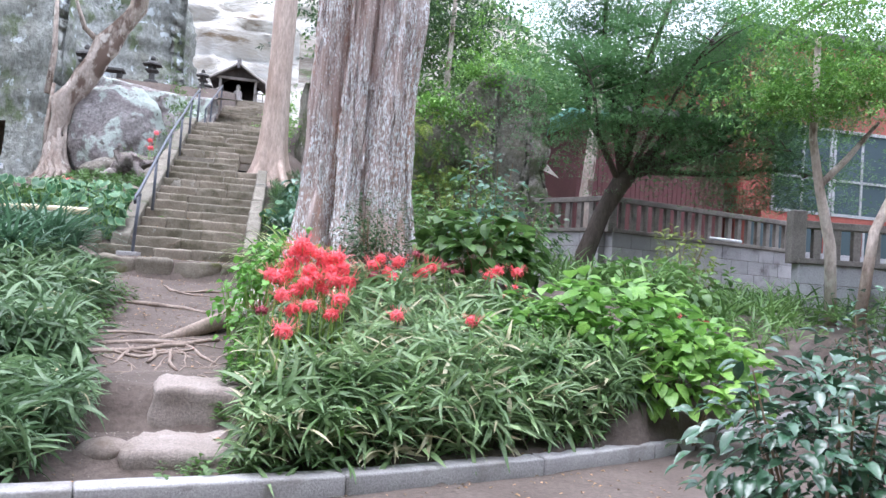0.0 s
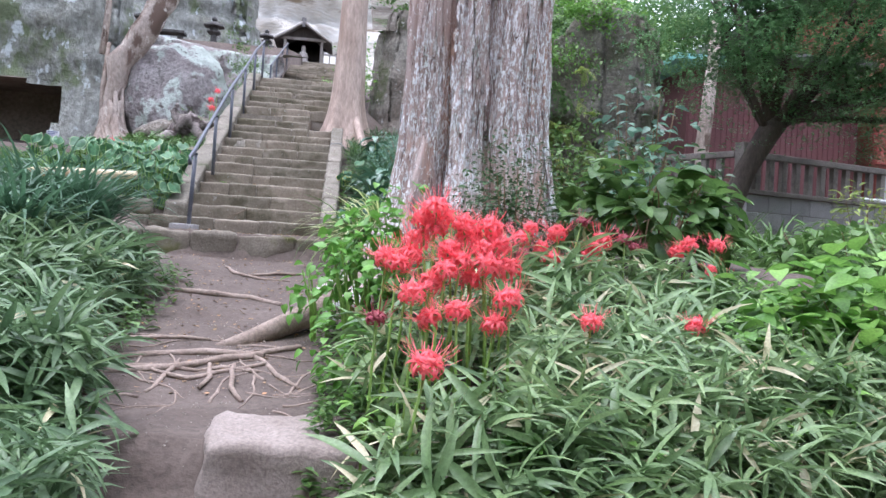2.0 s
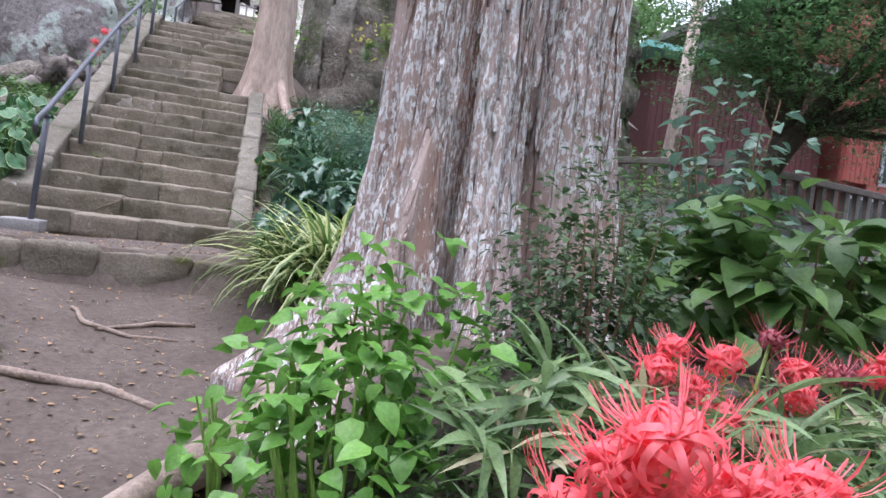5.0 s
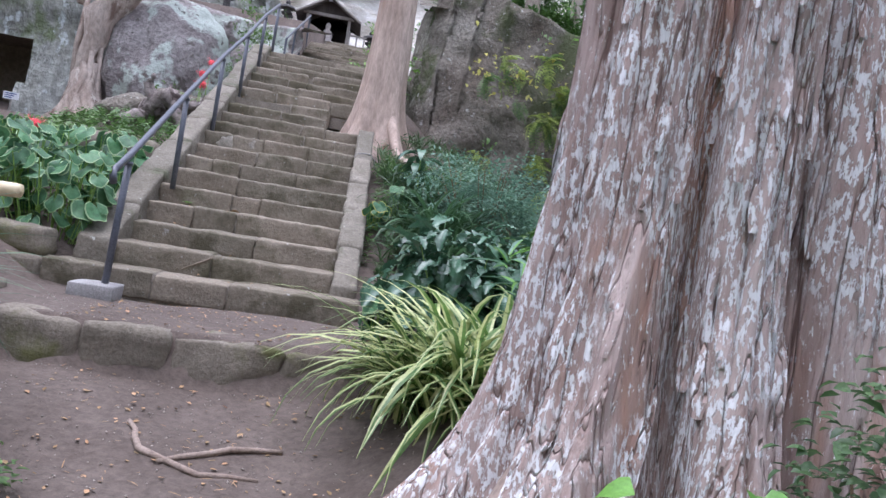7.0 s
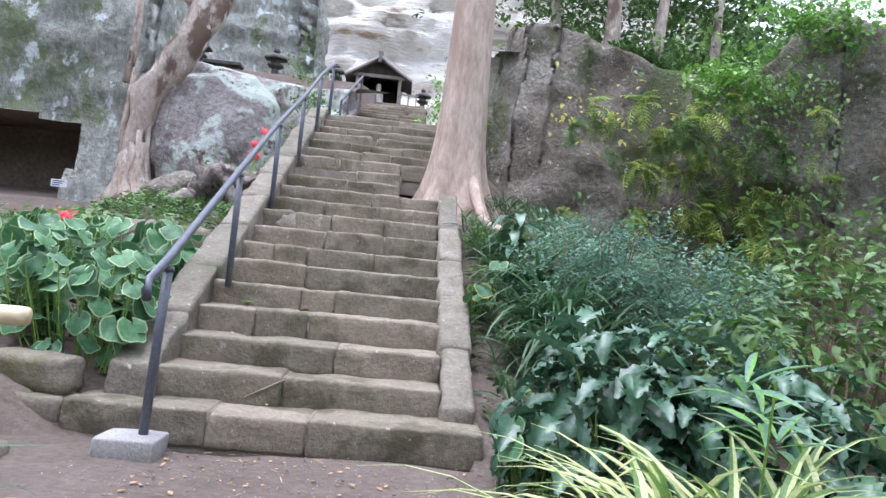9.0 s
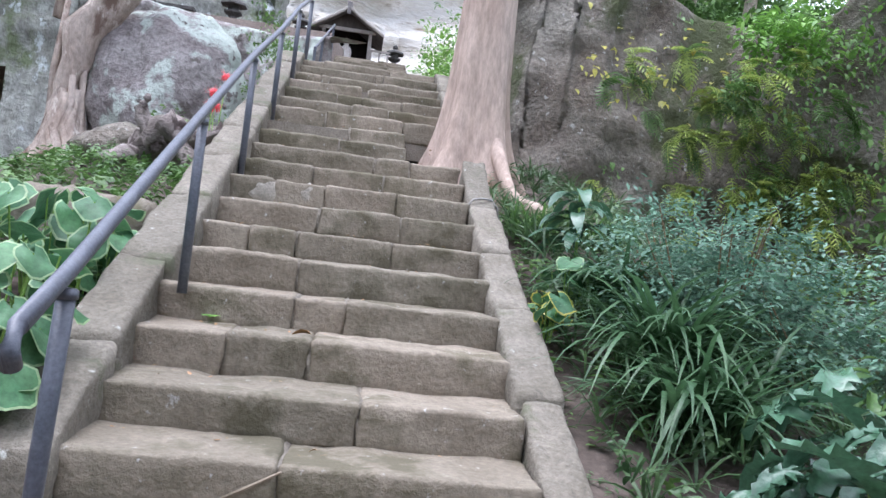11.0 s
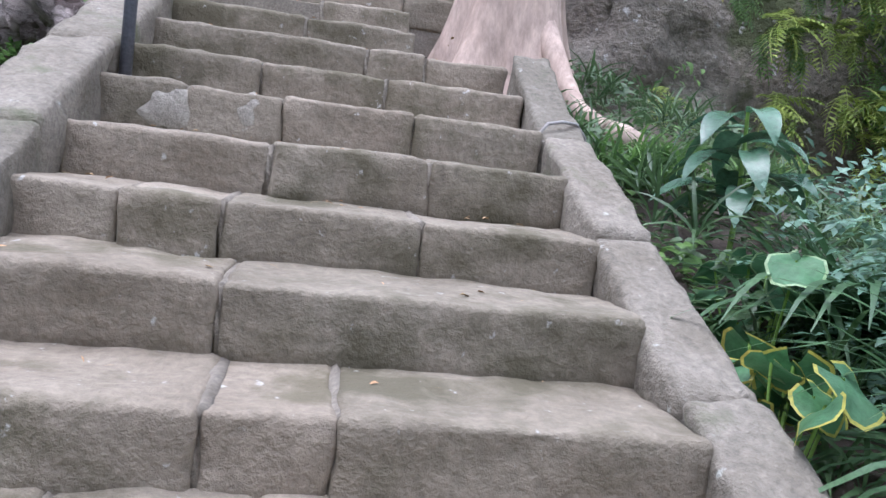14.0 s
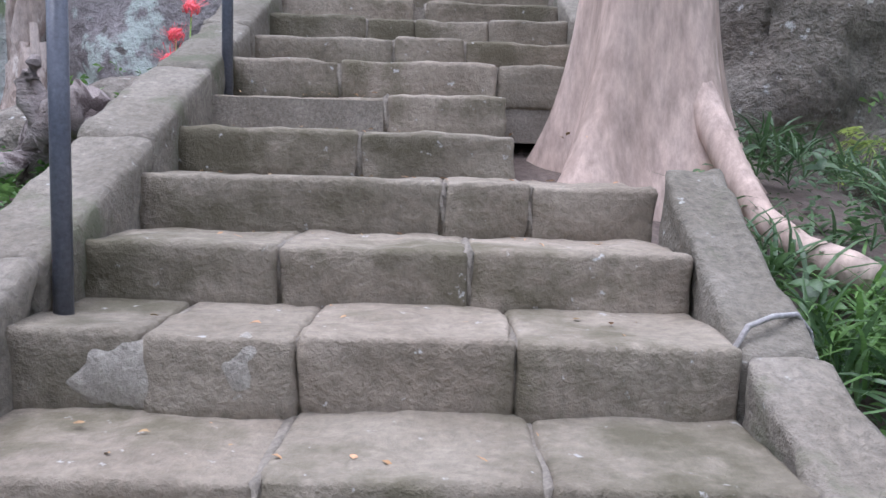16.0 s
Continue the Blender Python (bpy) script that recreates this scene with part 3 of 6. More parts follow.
rock_wall("rock_face_1", [(-16, 13.5), (-8.0, 15.0), (-6.2, 15.2), (-5.6, 16.2)], 1.0, lambda x, y: 11.5, "rock_grey", "weathered grey green rock face with a square cave", 0.35, 0.2, hole=(-11.2, -7.95, 2.2, 4.5), lean=0.1, seed=2.0)
bm = bmesh.new()
box(bm, -11.5, -7.8, 15.6, 18.5, 2.0, 4.6)
bmesh.ops.delete(bm, geom=[f for f in bm.faces if f.normal.y < -0.5 or (f.calc_center_median().y < 15.7)], context="FACES")
tagged(link_bm("cave_chamber", bm, "cave"), "dark square chamber cut into the rock", "cave", kind="structure")
rock_wall("rock_face_2", [(-13, 26.0), (-6, 27.5), (-3.6, 28.3), (-2.6, 31.0)], 3.0, lambda x, y: 15.0, "rock_grey", "grey green rock face at the cliff's foot", 0.5, 0.3, strata=0.3, lean=0.15, seed=5.0)
rock_wall("rock_face_4", [(-6.1, 15.4), (-4.0, 15.0), (-2.2, 14.4), (-1.25, 13.2)], 1.5, lambda x, y: 6.15 - 0.2 * (x + 4), "boulder", "rough brown rock bank beside the upper steps", 0.3, 0.15, lean=0.1, seed=7.0)
rock_wall("cliff", [(-22, 27), (-6, 30), (2, 30.5), (9, 29), (16, 31), (22, 33)], -2.0, lambda x, y: 27.0 - 0.6 * max(0.0, x - 6), "cliff", "tall pale layered sandstone cliff", 1.0, 0.5, strata=1.7, lean=0.38, seed=9.0, cat="cliff")
boulder("boulder", -3.75, 13.3, 3.6, 1.55, 1.3, 1.95, "boulder", "large rounded boulder with pale lichen", 0.22, 3.0)
for x, y, z, r in ((-1.75, 7.6, 2.1, 0.4), (-1.6, 6.7, 1.95, 0.3), (-2.9, 7.6, 2.1, 0.45), (-2.4, 8.8, 2.4, 0.6)):
    boulder("rock", x, y, z, r * 1.2, r, r * 0.8, "rock_dark", "rough dark grey rock at the boulder's foot", 0.35, x * 3, 4)
rock_wall("rock_face_3", [(1.5, 11.0), (1.6, 9.2), (1.72, 8.4), (2.0, 7.8), (2.5, 7.45), (3.2, 7.3), (4.6, 7.3), (5.9, 6.9), (6.7, 6.3), (7.9, 6.1), (8.8, 6.7), (9.2, 8.0), (9.3, 11.0)], -0.8,
          lambda x, y: 5.65 - 0.29 * max(0.0, x - 2.6) + 1.5 * smoothstep(5.5, 6.5, x), "rock_dark", "dark mossy rock face with ferns", 0.3, 0.1, lean=0.08, setback=2.5, seed=14.0)
# the wooded slope above the dark rock
bm = bmesh.new()
grid = [[bm.verts.new((x, y, 5.15 + 0.42 * (y - 8.3) + 0.15 * fbm((x * 0.5, y * 0.5, 1.0)) - 0.27 * max(0.0, x - 2.6))) for x in np.arange(1.7, 9.6, 0.35)] for y in np.arange(8.3, 20.0, 0.4)]
for ra, rb in zip(grid, grid[1:]):
    for i in range(len(ra) - 1):
        bm.faces.new((ra[i], ra[i + 1], rb[i + 1], rb[i]))
tagged(link_bm("hillside", bm, "rock_dark", True), "wooded earth slope above the dark rock", "slope", kind="structure")

# plain unseen banks, added behind and beside the camera to block low sky light
for nm, ln in (("wood_edge_1", [(26, -17), (8, -20), (-8, -20), (-17, -15)]), ("wood_edge_2", [(-17, -15), (-14.5, -4), (-16, 13.5)]), ("wood_edge_3", [(32, 10), (30, -8), (26, -17)])):
    rock_wall(nm, ln[::-1], -2.0, lambda x, y: 9.5, "leaf_dark", "unseen dark green bank added to block low light", 1.5, 0.8, cat="wood", seed=3.0)

# ---- trees ----
def tree_thing(name, label, x, y, z):
    return tagged(empty(name, x, y, z), label, "tree")


def child(parent, ob):
    """Keeps a mesh that was built in world coordinates where it is under its thing."""
    ob.parent = parent
    ob.matrix_parent_inverse = Matrix.Translation(-parent.location)
    return ob


def wpart(name, bm, material, parent, label="", smooth=False):
    ob = child(parent, link_bm(name, bm, material, smooth))
    if label:
        ob["label"] = label
    return ob


# the great tree with its fluted, flaking trunk
BX, BY = 2.42, -3.49
big = tree_thing("big_tree", "massive old tree with fluted, flaking grey bark", BX, BY, -0.3)
def trunk_r(th, z):
    """The radius of the fluted trunk in a direction at a height."""
    flare = 0.6 * math.exp(-max(0.0, z + 0.5) / 0.55)
    w = th + 0.06 * noise.noise((z * 0.5, 1.0, 0.0)) + 0.05 * math.sin(z * 0.9)
    ridge = 0.5 + 0.5 * math.cos(8 * w + 0.9 + 0.7 * math.sin(3 * w))
    groove = -(1 - ridge) ** 4
    c, s = math.cos(th), math.sin(th)
    r = 0.65 + flare * (0.45 + 0.85 * ridge) + (0.2 + 0.2 * flare) * groove + 0.05 * math.cos(3 * w + 1)
    r += 0.1 * math.exp(-((z - 3.3) / 0.45) ** 2) * max(0.0, math.cos(th - 0.1)) ** 3
    # long plates of bark with sharp edges, and narrow splits between them
    plate = noise.noise((c * 10, s * 10, z * 0.55))
    fine = noise.noise((c * 24, s * 24, z * 1.7))
    r += 0.028 * math.tanh(plate * 5) + 0.009 * math.tanh(fine * 6) + 0.008 * noise.noise((c * 50, s * 50, z * 7))
    r -= 0.3 * max(0.0, 0.1 - abs(noise.noise((c * 5, s * 5, z * 0.3)))) + 0.22 * max(0.0, 0.12 - abs(noise.noise((c * 17 + 5, s * 17, z * 0.7))))
    # the long buttress on the path's side
    return r + 0.3 * math.exp(-((th - 3.75) / 0.25) ** 2) * math.exp(-max(0.0, z + 0.5) / 0.2)


bm = bmesh.new()
NT, NZ = 420, 300
rows = []
for j in range(NZ):
    z = -1.15 + 9.7 * (j / (NZ - 1)) ** 1.35
    row = []
    for i in range(NT):
        th = 2 * math.pi * i / NT
        r = trunk_r(th, z)
        row.append(bm.verts.new((BX + r * math.cos(th), BY + r * math.sin(th), z)))
    rows.append(row)
for a, b in zip(rows, rows[1:]):
    for i in range(NT):
        bm.faces.new((a[i], a[(i + 1) % NT], b[(i + 1) % NT], b[i]))
big_trunk = wpart("trunk", bm, "bark", big, "fluted grey trunk with white flaking bark", True)
bm = bmesh.new()
tube(bm, [(1.85, -3.9, -0.1), (1.55, -4.2, -0.36), (1.25, -4.4, -0.52), (0.95, -4.65, -0.66), (0.65, -4.95, -0.78), (0.35, -5.1, -0.88)], [0.26, 0.17, 0.12, 0.09, 0.07, 0.03], 16, True, 0.2, 2)
wpart("root", bm, "root", big, "thick surface root", True)

# strips of bark that peel off the big trunk
for k in range(270):
    th, z0 = rng.uniform(3.3, 6.5), -0.3 + 3.6 * rng.uniform() ** 1.3
    ln, wd = rng.uniform(0.07, 0.3), rng.uniform(0.008, 0.028)
    bm = bmesh.new()
    rows = []
    for q in range(5):
        z = z0 + ln * q / 4
        r = max(trunk_r(th, z), trunk_r(th + wd, z), trunk_r(th - wd, z)) + 0.002 + 0.007 * (1 - q / 4) ** 2
        w = wd * (0.5, 0.9, 1.0, 0.85, 0.4)[q]
        rows.append([bm.verts.new((BX + (r + o) * math.cos(th + e * w / r), BY + (r + o) * math.sin(th + e * w / r), z)) for e, o in ((-1, -0.004), (0, 0.003), (1, -0.004))])
    for a, b in zip(rows, rows[1:]):
        for q in range(2):
            bm.faces.new((a[q], a[q + 1], b[q + 1], b[q]))
    wpart("bark_strip", bm, "bark", big_trunk)

# the smooth tree beside the steps
T2X, T2Y = 1.2, 5.66
t2 = tree_thing("stair_tree", "smooth pale-barked tree rooted against the steps", T2X, T2Y, 2.0)
bm = bmesh.new()
rows = []
for j in range(90):
    z = 1.3 + 9.0 * (j / 89) ** 1.4
    fl = 0.36 * math.exp(-max(0.0, z - 1.95) / 0.5)
    row = []
    for i in range(64):
        th = 2 * math.pi * i / 64
        c, s = math.cos(th), math.sin(th)
        rib = 0.5 + 0.5 * math.cos(6 * th + 0.4 * math.sin(z) + 0.9 * math.sin(2 * th))
        r = 0.3 - 0.008 * (z - 2) + fl * (0.5 + 0.8 * rib) + 0.02 * noise.noise((c * 2, s * 2, z * 0.7)) + 0.012 * noise.noise((c * 7, s * 7, z * 0.9))
        row.append(bm.verts.new((T2X + 0.012 * (z - 2) + r * c, T2Y + r * s, z)))
    rows.append(row)
for a, b in zip(rows, rows[1:]):
    for i in range(64):
        bm.faces.new((a[i], a[(i + 1) % 64], b[(i + 1) % 64], b[i]))
wpart("trunk", bm, "bark_smooth", t2, "", True)
for pts, rad in (([(1.28, 5.62, 3.0), (1.4, 5.36, 2.5), (1.48, 5.05, 2.15), (1.52, 4.82, 1.97), (1.6, 4.6, 1.86), (1.7, 4.45, 1.8), (1.76, 4.38, 1.78)], [0.03, 0.085, 0.072, 0.056, 0.06, 0.085, 0.05]),):
    bm = bmesh.new()
    tube(bm, pts, rad, 12, True, 0.35, pts[0][0])
    wpart("root", bm, "bark_smooth", t2, "", True)

# the pale leaning tree by the boulder
t1 = tree_thing("leaning_tree", "pale twisted tree with exposed roots against the rock", -5.34, 12.7, 2.2)
bm = bmesh.new()
tube(bm, [(-5.35, 12.7, 2.1), (-5.42, 12.7, 2.6), (-5.44, 12.7, 3.1), (-5.47, 12.7, 3.7), (-5.38, 12.7, 4.2), (-5.27, 12.7, 4.7), (-5.05, 12.7, 5.15), (-4.8, 12.7, 5.65), (-4.5, 12.7, 6.15), (-4.2, 12.7, 6.65), (-3.9, 12.65, 7.2), (-3.5, 12.6, 8.0), (-3.2, 12.5, 9.5)],
     [0.34, 0.3, 0.27, 0.24, 0.26, 0.29, 0.3, 0.3, 0.32, 0.36, 0.33, 0.28, 0.2], 28, True, 0.9, 4)
wpart("trunk", bm, "bark_white", t1, "", True)
for k in range(9):
    a = -2.9 + k * 0.33
    bm = bmesh.new()
    L = 1.0 + 0.6 * abs(noise.noise((k * 3.1, 0, 0)))
    top = 3.5 + 1.3 * abs(noise.noise((k * 1.7, 2.0, 0)))
    tube(bm, [(-5.42 + 0.2 * math.cos(a), 12.7 + 0.2 * math.sin(a), top), (-5.46 + 0.25 * math.cos(a + 0.25), 12.68 + 0.25 * math.sin(a + 0.25), 3.3), (-5.42 + 0.33 * math.cos(a - 0.15), 12.65 + 0.33 * math.sin(a - 0.15), 2.85),
              (-5.38 + L * 0.42 * math.cos(a + 0.1), 12.62 + L * 0.42 * math.sin(a + 0.1), 2.5), (-5.38 + L * 0.55 * math.cos(a), 12.6 + L * 0.55 * math.sin(a), 2.3), (-5.38 + L * 0.8 * math.cos(a), 12.5 + L * 0.8 * math.sin(a), 2.1)],
         [0.06, 0.08, 0.1, 0.1, 0.08, 0.04], 10, True, 0.8, k)
    wpart("root", bm, "bark_white", t1, "", True)
for pts in ([(-4.3, 12.7, 6.6), (-4.9, 12.5, 7.1), (-5.2, 12.3, 8.0)], [(-5.75, 12.8, 2.3), (-5.78, 12.75, 4.0), (-5.68, 12.7, 5.3)], [(-5.9, 12.9, 5.0), (-5.8, 12.9, 6.4), (-5.9, 12.9, 8.5)]):
    bm = bmesh.new()
    tube(bm, pts, [0.1, 0.08, 0.05], 8, True, 0.3, pts[0][2])
    wpart("branch", bm, "bark_white", t1, "", True)

# the dead stump at the boulder's foot
stump = tagged(empty("dead_stump", -2.3, 6.8, 1.8), "split dead tree stump lying among rocks", "stump")
for pts, rad in (([(-2.75, 6.9, 1.8), (-2.5, 6.8, 2.1), (-2.15, 6.75, 2.4), (-1.9, 6.75, 2.5)], [0.1, 0.17, 0.2, 0.1]), ([(-2.3, 6.75, 2.25), (-1.85, 6.75, 2.3), (-1.45, 6.75, 2.55)], [0.17, 0.12, 0.03]),
                 ([(-2.2, 6.7, 2.3), (-1.85, 6.55, 2.0), (-1.6, 6.5, 1.75)], [0.14, 0.1, 0.04]), ([(-2.35, 6.75, 2.2), (-2.5, 6.7, 2.6), (-2.4, 6.7, 2.8)], [0.12, 0.07, 0.015]), ([(-2.5, 6.6, 2.1), (-2.75, 6.3, 1.9), (-2.9, 6.0, 1.7)], [0.11, 0.07, 0.03])):
    bm = bmesh.new()
    tube(bm, [Vector(p).lerp(Vector(q), f) + Vector((0.05 * noise.noise((i * 3.1 + f, 0, 0)), 0, 0.06 * noise.noise((f * 5, i * 2.0, 1)))) for i, (p, q) in enumerate(zip(pts, pts[1:])) for f in (0, 0.25, 0.5, 0.75)],
         [a + (b - a) * f for a, b in zip(rad, rad[1:]) for f in (0, 0.25, 0.5, 0.75)], 22, True, 1.1, pts[1][0])
    wpart("limb", bm, "stump_wood", stump, "", True)

for x, y, z, lean, r in ((3.85, 8.7, 5.1, 0.1, 0.13), (4.75, 9.2, 5.2, 0.45, 0.1), (6.1, 9.8, 5.3, 0.2, 0.09), (3.2, 10.5, 5.6, -0.2, 0.11)):
    t = tree_thing("slope_tree", "slender tree on the slope above the rock", x, y, z)
    bm = bmesh.new()
    tube(bm, [(x, y, z - 0.5), (x + lean * 0.3, y, z + 1.2), (x + lean * 0.7, y + 0.1, z + 3), (x + lean * 1.5, y + 0.1, z + 6)], [r * 1.6, r, r * 0.85, r * 0.5], 12, True, 0.2, x)
    wpart("trunk", bm, "bark_white", t, "", True)

# the pale trunk behind the fence and the slim trees near the building
for x, y, z, pts, r in ((10.3, 8.4, 0.3, [(0, 0, -0.3), (-0.05, 0, 2.2), (0.1, 0, 3.8), (0.25, 0, 6.5)], 0.2), (10.6, -2.0, 0.0, [(0, 0, -0.3), (-0.08, 0, 1.0), (-0.35, 0, 2.0), (-0.5, 0, 2.8), (-0.5, 0, 4.5)], 0.1),
                         (11.0, -3.0, 0.0, [(-0.7, 0, -0.3), (-0.5, 0, 1.2), (-0.1, 0, 2.0), (0.5, 0, 3.0), (0.8, 0, 4.5)], 0.09)):
    t = tree_thing("slim_tree", "slim pale tree beside the stone fence", x, y, z)
    bm = bmesh.new()
    tube(bm, [(x + a, y + b, z + c) for a, b, c in pts], [r * (1 - 0.12 * i) for i in range(len(pts))], 12, True, 0.2, x)
    wpart("trunk", bm, "bark_white", t, "", True)
    if r < 0.15:
        bm = bmesh.new()
        tube(bm, [(x + pts[2][0], y, z + pts[2][2]), (x + pts[2][0] + 0.5, y, z + 2.5), (x + pts[2][0] + 1.1, y, z + 3.2)], [0.06, 0.05, 0.03], 8, True, 0.2, x)
        wpart("branch", bm, "bark_white", t, "", True)

# ---- roots across the path ----
roots = tagged(empty("path_roots", 0.4, -5.0, -0.8), "tangle of worn surface roots across the path", "roots")
STRANDS = [((-0.75, -5.6), (-0.2, -5.4), (0.4, -5.3), (0.95, -5.3)), ((-0.7, -5.95), (-0.1, -5.7), (0.4, -5.45), (0.8, -5.25), (1.1, -5.1)), ((0.25, -5.45), (0.2, -5.8), (0.1, -6.1)), ((0.45, -5.4), (0.5, -5.75), (0.45, -5.95)),
           ((0.05, -2.3), (0.2, -2.6), (0.5, -2.75), (0.9, -2.7)), ((0.3, -2.7), (0.6, -2.45), (0.95, -2.4)), ((-0.5, -3.4), (0.0, -3.45), (0.5, -3.6), (0.9, -3.9)), ((0.7, -5.3), (0.9, -5.6), (1.1, -6.0)),
           ((-0.2, -5.65), (-0.25, -5.95), (-0.4, -6.2)), ((-0.7, -5.1), (0.0, -5.05), (0.6, -5.0)), ((-0.5, -5.75), (0.0, -5.55), (0.55, -5.55), (0.85, -5.7)), ((0.1, -5.6), (0.35, -5.75), (0.65, -5.6), (0.9, -5.35)), ((0.6, -5.5), (0.65, -5.9), (0.75, -6.2))]
for k, pts in enumerate(STRANDS):
    bm = bmesh.new()
    fine = []
    for a, b in zip(pts, pts[1:]):
        for f in (0, 0.34, 0.67):
            x, y = a[0] + (b[0] - a[0]) * f, a[1] + (b[1] - a[1]) * f
            fine.append((x + 0.05 * noise.noise((x * 4, y * 4, k)), y + 0.05 * noise.noise((x * 4, y * 4, k + 9)), ground_z(x, y) + 0.008 + 0.014 * noise.noise((x * 3, y * 3, k))))
    n = len(fine)
    tube(bm, fine, [0.022 * (0.7 + 0.5 * math.sin(math.pi * (i + 1) / (n + 1))) * (1.1 if k in (0, 1, 6) else 0.65) for i in range(n)], 8, True, 0.4, k)
    wpart("root", bm, "root", roots, "", True)

for k in range(34):
    x, y, a = rng.uniform(-0.6, 1.0), rng.uniform(-6.3, -4.9), rng.uniform(-0.5, 0.5) + (3.1 if k % 2 else 0.0) - (1.3 if k % 3 == 0 else 0.0)
    bm, fine = bmesh.new(), []
    for q in range(9):
        fine.append((x, y, ground_z(x, y) + 0.002 + 0.006 * noise.noise((x * 5, y * 5, k))))
        a += rng.uniform(-0.4, 0.4)
        x, y = x + 0.07 * math.cos(a), y + 0.07 * math.sin(a)
    thick = rng.uniform(0.006, 0.015)
    tube(bm, fine, [thick * (1 - 0.09 * q) for q in range(9)], 6, True, 0.4, k)
    wpart("root", bm, "root", roots, "", True)

# ---- handrail ----
rail = tagged(empty("handrail", -0.75, -0.3, 0.0), "dark blue-grey painted steel handrail on posts", "handrail")
POSTS = [(-0.72, -0.3, 0.08, 1.05), (-0.78, 1.7, 5 * RISE, 1.86), (-0.85, 3.7, 9 * RISE, 2.68), (-0.88, 5.5, 13 * RISE, 3.4), (-0.88, 7.0, 17 * RISE, 4.1), (-0.88, 8.5, 20 * RISE, 4.7)]
for x, y, z0, z1 in POSTS:
    bm = bmesh.new()
    lean = 0.035 if y < 0 else 0.0
    tube(bm, [(x, y, z0 - 0.05), (x + lean * 0.5, y, (z0 + z1) / 2), (x + lean, y, z1 - 0.03)], 0.027, 14)
    p = wpart("post", bm, "rail", rail, "", True)
    bm = bmesh.new()
    tube(bm, [(x + lean, y, z1 - 0.06), (x + lean, y, z1 - 0.035)], 0.031, 14)
    wpart("collar", bm, "rail", p, "", True)
bm = bmesh.new()
tube(bm, [(-0.69, -0.6, 0.84), (-0.69, -0.63, 0.89), (-0.69, -0.59, 0.94)] + [(-0.69, -0.3, 1.065)] + [(x, y, z1 + 0.01) for x, y, z0, z1 in POSTS[1:]], 0.026, 14)
wpart("top_rail", bm, "rail", rail, "", True)
for x, y0 in ((-1.0, 11.6),):
    r2 = tagged(empty("upper_handrail", x, y0, 3.8), "steel handrail beside the upper steps", "handrail")
    for k in range(4):
        y = y0 + k * 1.7
        bm = bmesh.new()
        tube(bm, [(x, y, stair_z(y) - 0.1), (x, y, stair_z(y) + 0.9)], 0.027, 10)
        wpart("post", bm, "rail", r2)
    bm = bmesh.new()
    tube(bm, [(x, y0, stair_z(y0) + 0.9), (x, y0 + 5.2, stair_z(y0 + 5.2) + 0.9)], 0.026, 10)
    wpart("top_rail", bm, "rail", r2)
bm = stone(-0.93, -0.6, -0.5, -0.18, -0.05, 0.09, 0.015, 0.01, 0.1, 3.0)
tagged(link_bm("post_footing", bm, "kerb", True), "square concrete footing under the rail post", "footing")

# bamboo pole at the bed
bm = bmesh.new()
tube(bm, [(-2.75, -0.36, 0.62), (-2.4, -0.34, 0.64), (-2.39, -0.34, 0.645), (-1.45, -0.32, 0.67), (-1.4, -0.32, 0.67)], [0.055, 0.055, 0.06, 0.054, 0.05], 18)
pole = tagged(link_bm("bamboo_pole", bm, "bamboo", True), "thick yellow bamboo pole lying on stones", "bamboo pole")
bm = stone(-2.05, -1.68, -0.45, -0.2, 0.0, 0.615, 0.06, 0.04, 0.1, 8.0)
tagged(link_bm("stone_block", bm, "moss_stone", True), "upright mossy stone under the bamboo pole", "stone")
bm = stone(-2.6, -1.3, -0.95, -0.55, -0.1, 0.06, 0.05, 0.04, 0.12, 6.0)
tagged(link_bm("stepping_stone", bm, "moss_stone", True), "flat mossy stone set in the terrace", "stone")

# small white sign by the cave and the stone steps there
sign = tagged(empty("small_sign", -7.2, 13.2, 2.0), "small white sign board on a thin stake", "sign")
bm = bmesh.new()
box(bm, -7.4, -7.05, 13.2, 13.22, 2.55, 2.72)
wpart("board", bm, "white", sign)
bm = bmesh.new()
for i in range(3):
    box(bm, -7.36, -7.1 - 0.05 * i, 13.194, 13.199, 2.67 - 0.045 * i, 2.69 - 0.045 * i)
wpart("writing", bm, "ink", sign, "faint blue lines of writing")
bm = bmesh.new()
tube(bm, [(-7.22, 13.24, 1.9), (-7.22, 13.24, 2.6)], 0.02, 8)
wpart("stake", bm, "wood_grey", sign)
cs = tagged(new("cave_steps"), "low worn stone steps before the cave", "steps", kind="structure")
for k in range(4):
    for a in (-11.5, -9.3):
        part("step_stone", stone(a, a + 2.19, 11.6 + 0.6 * k, 12.3 + 0.6 * k, 1.4, 1.75 + 0.18 * k, 0.03, 0.02, 0.3, k + a), "step", cs, smooth=True)

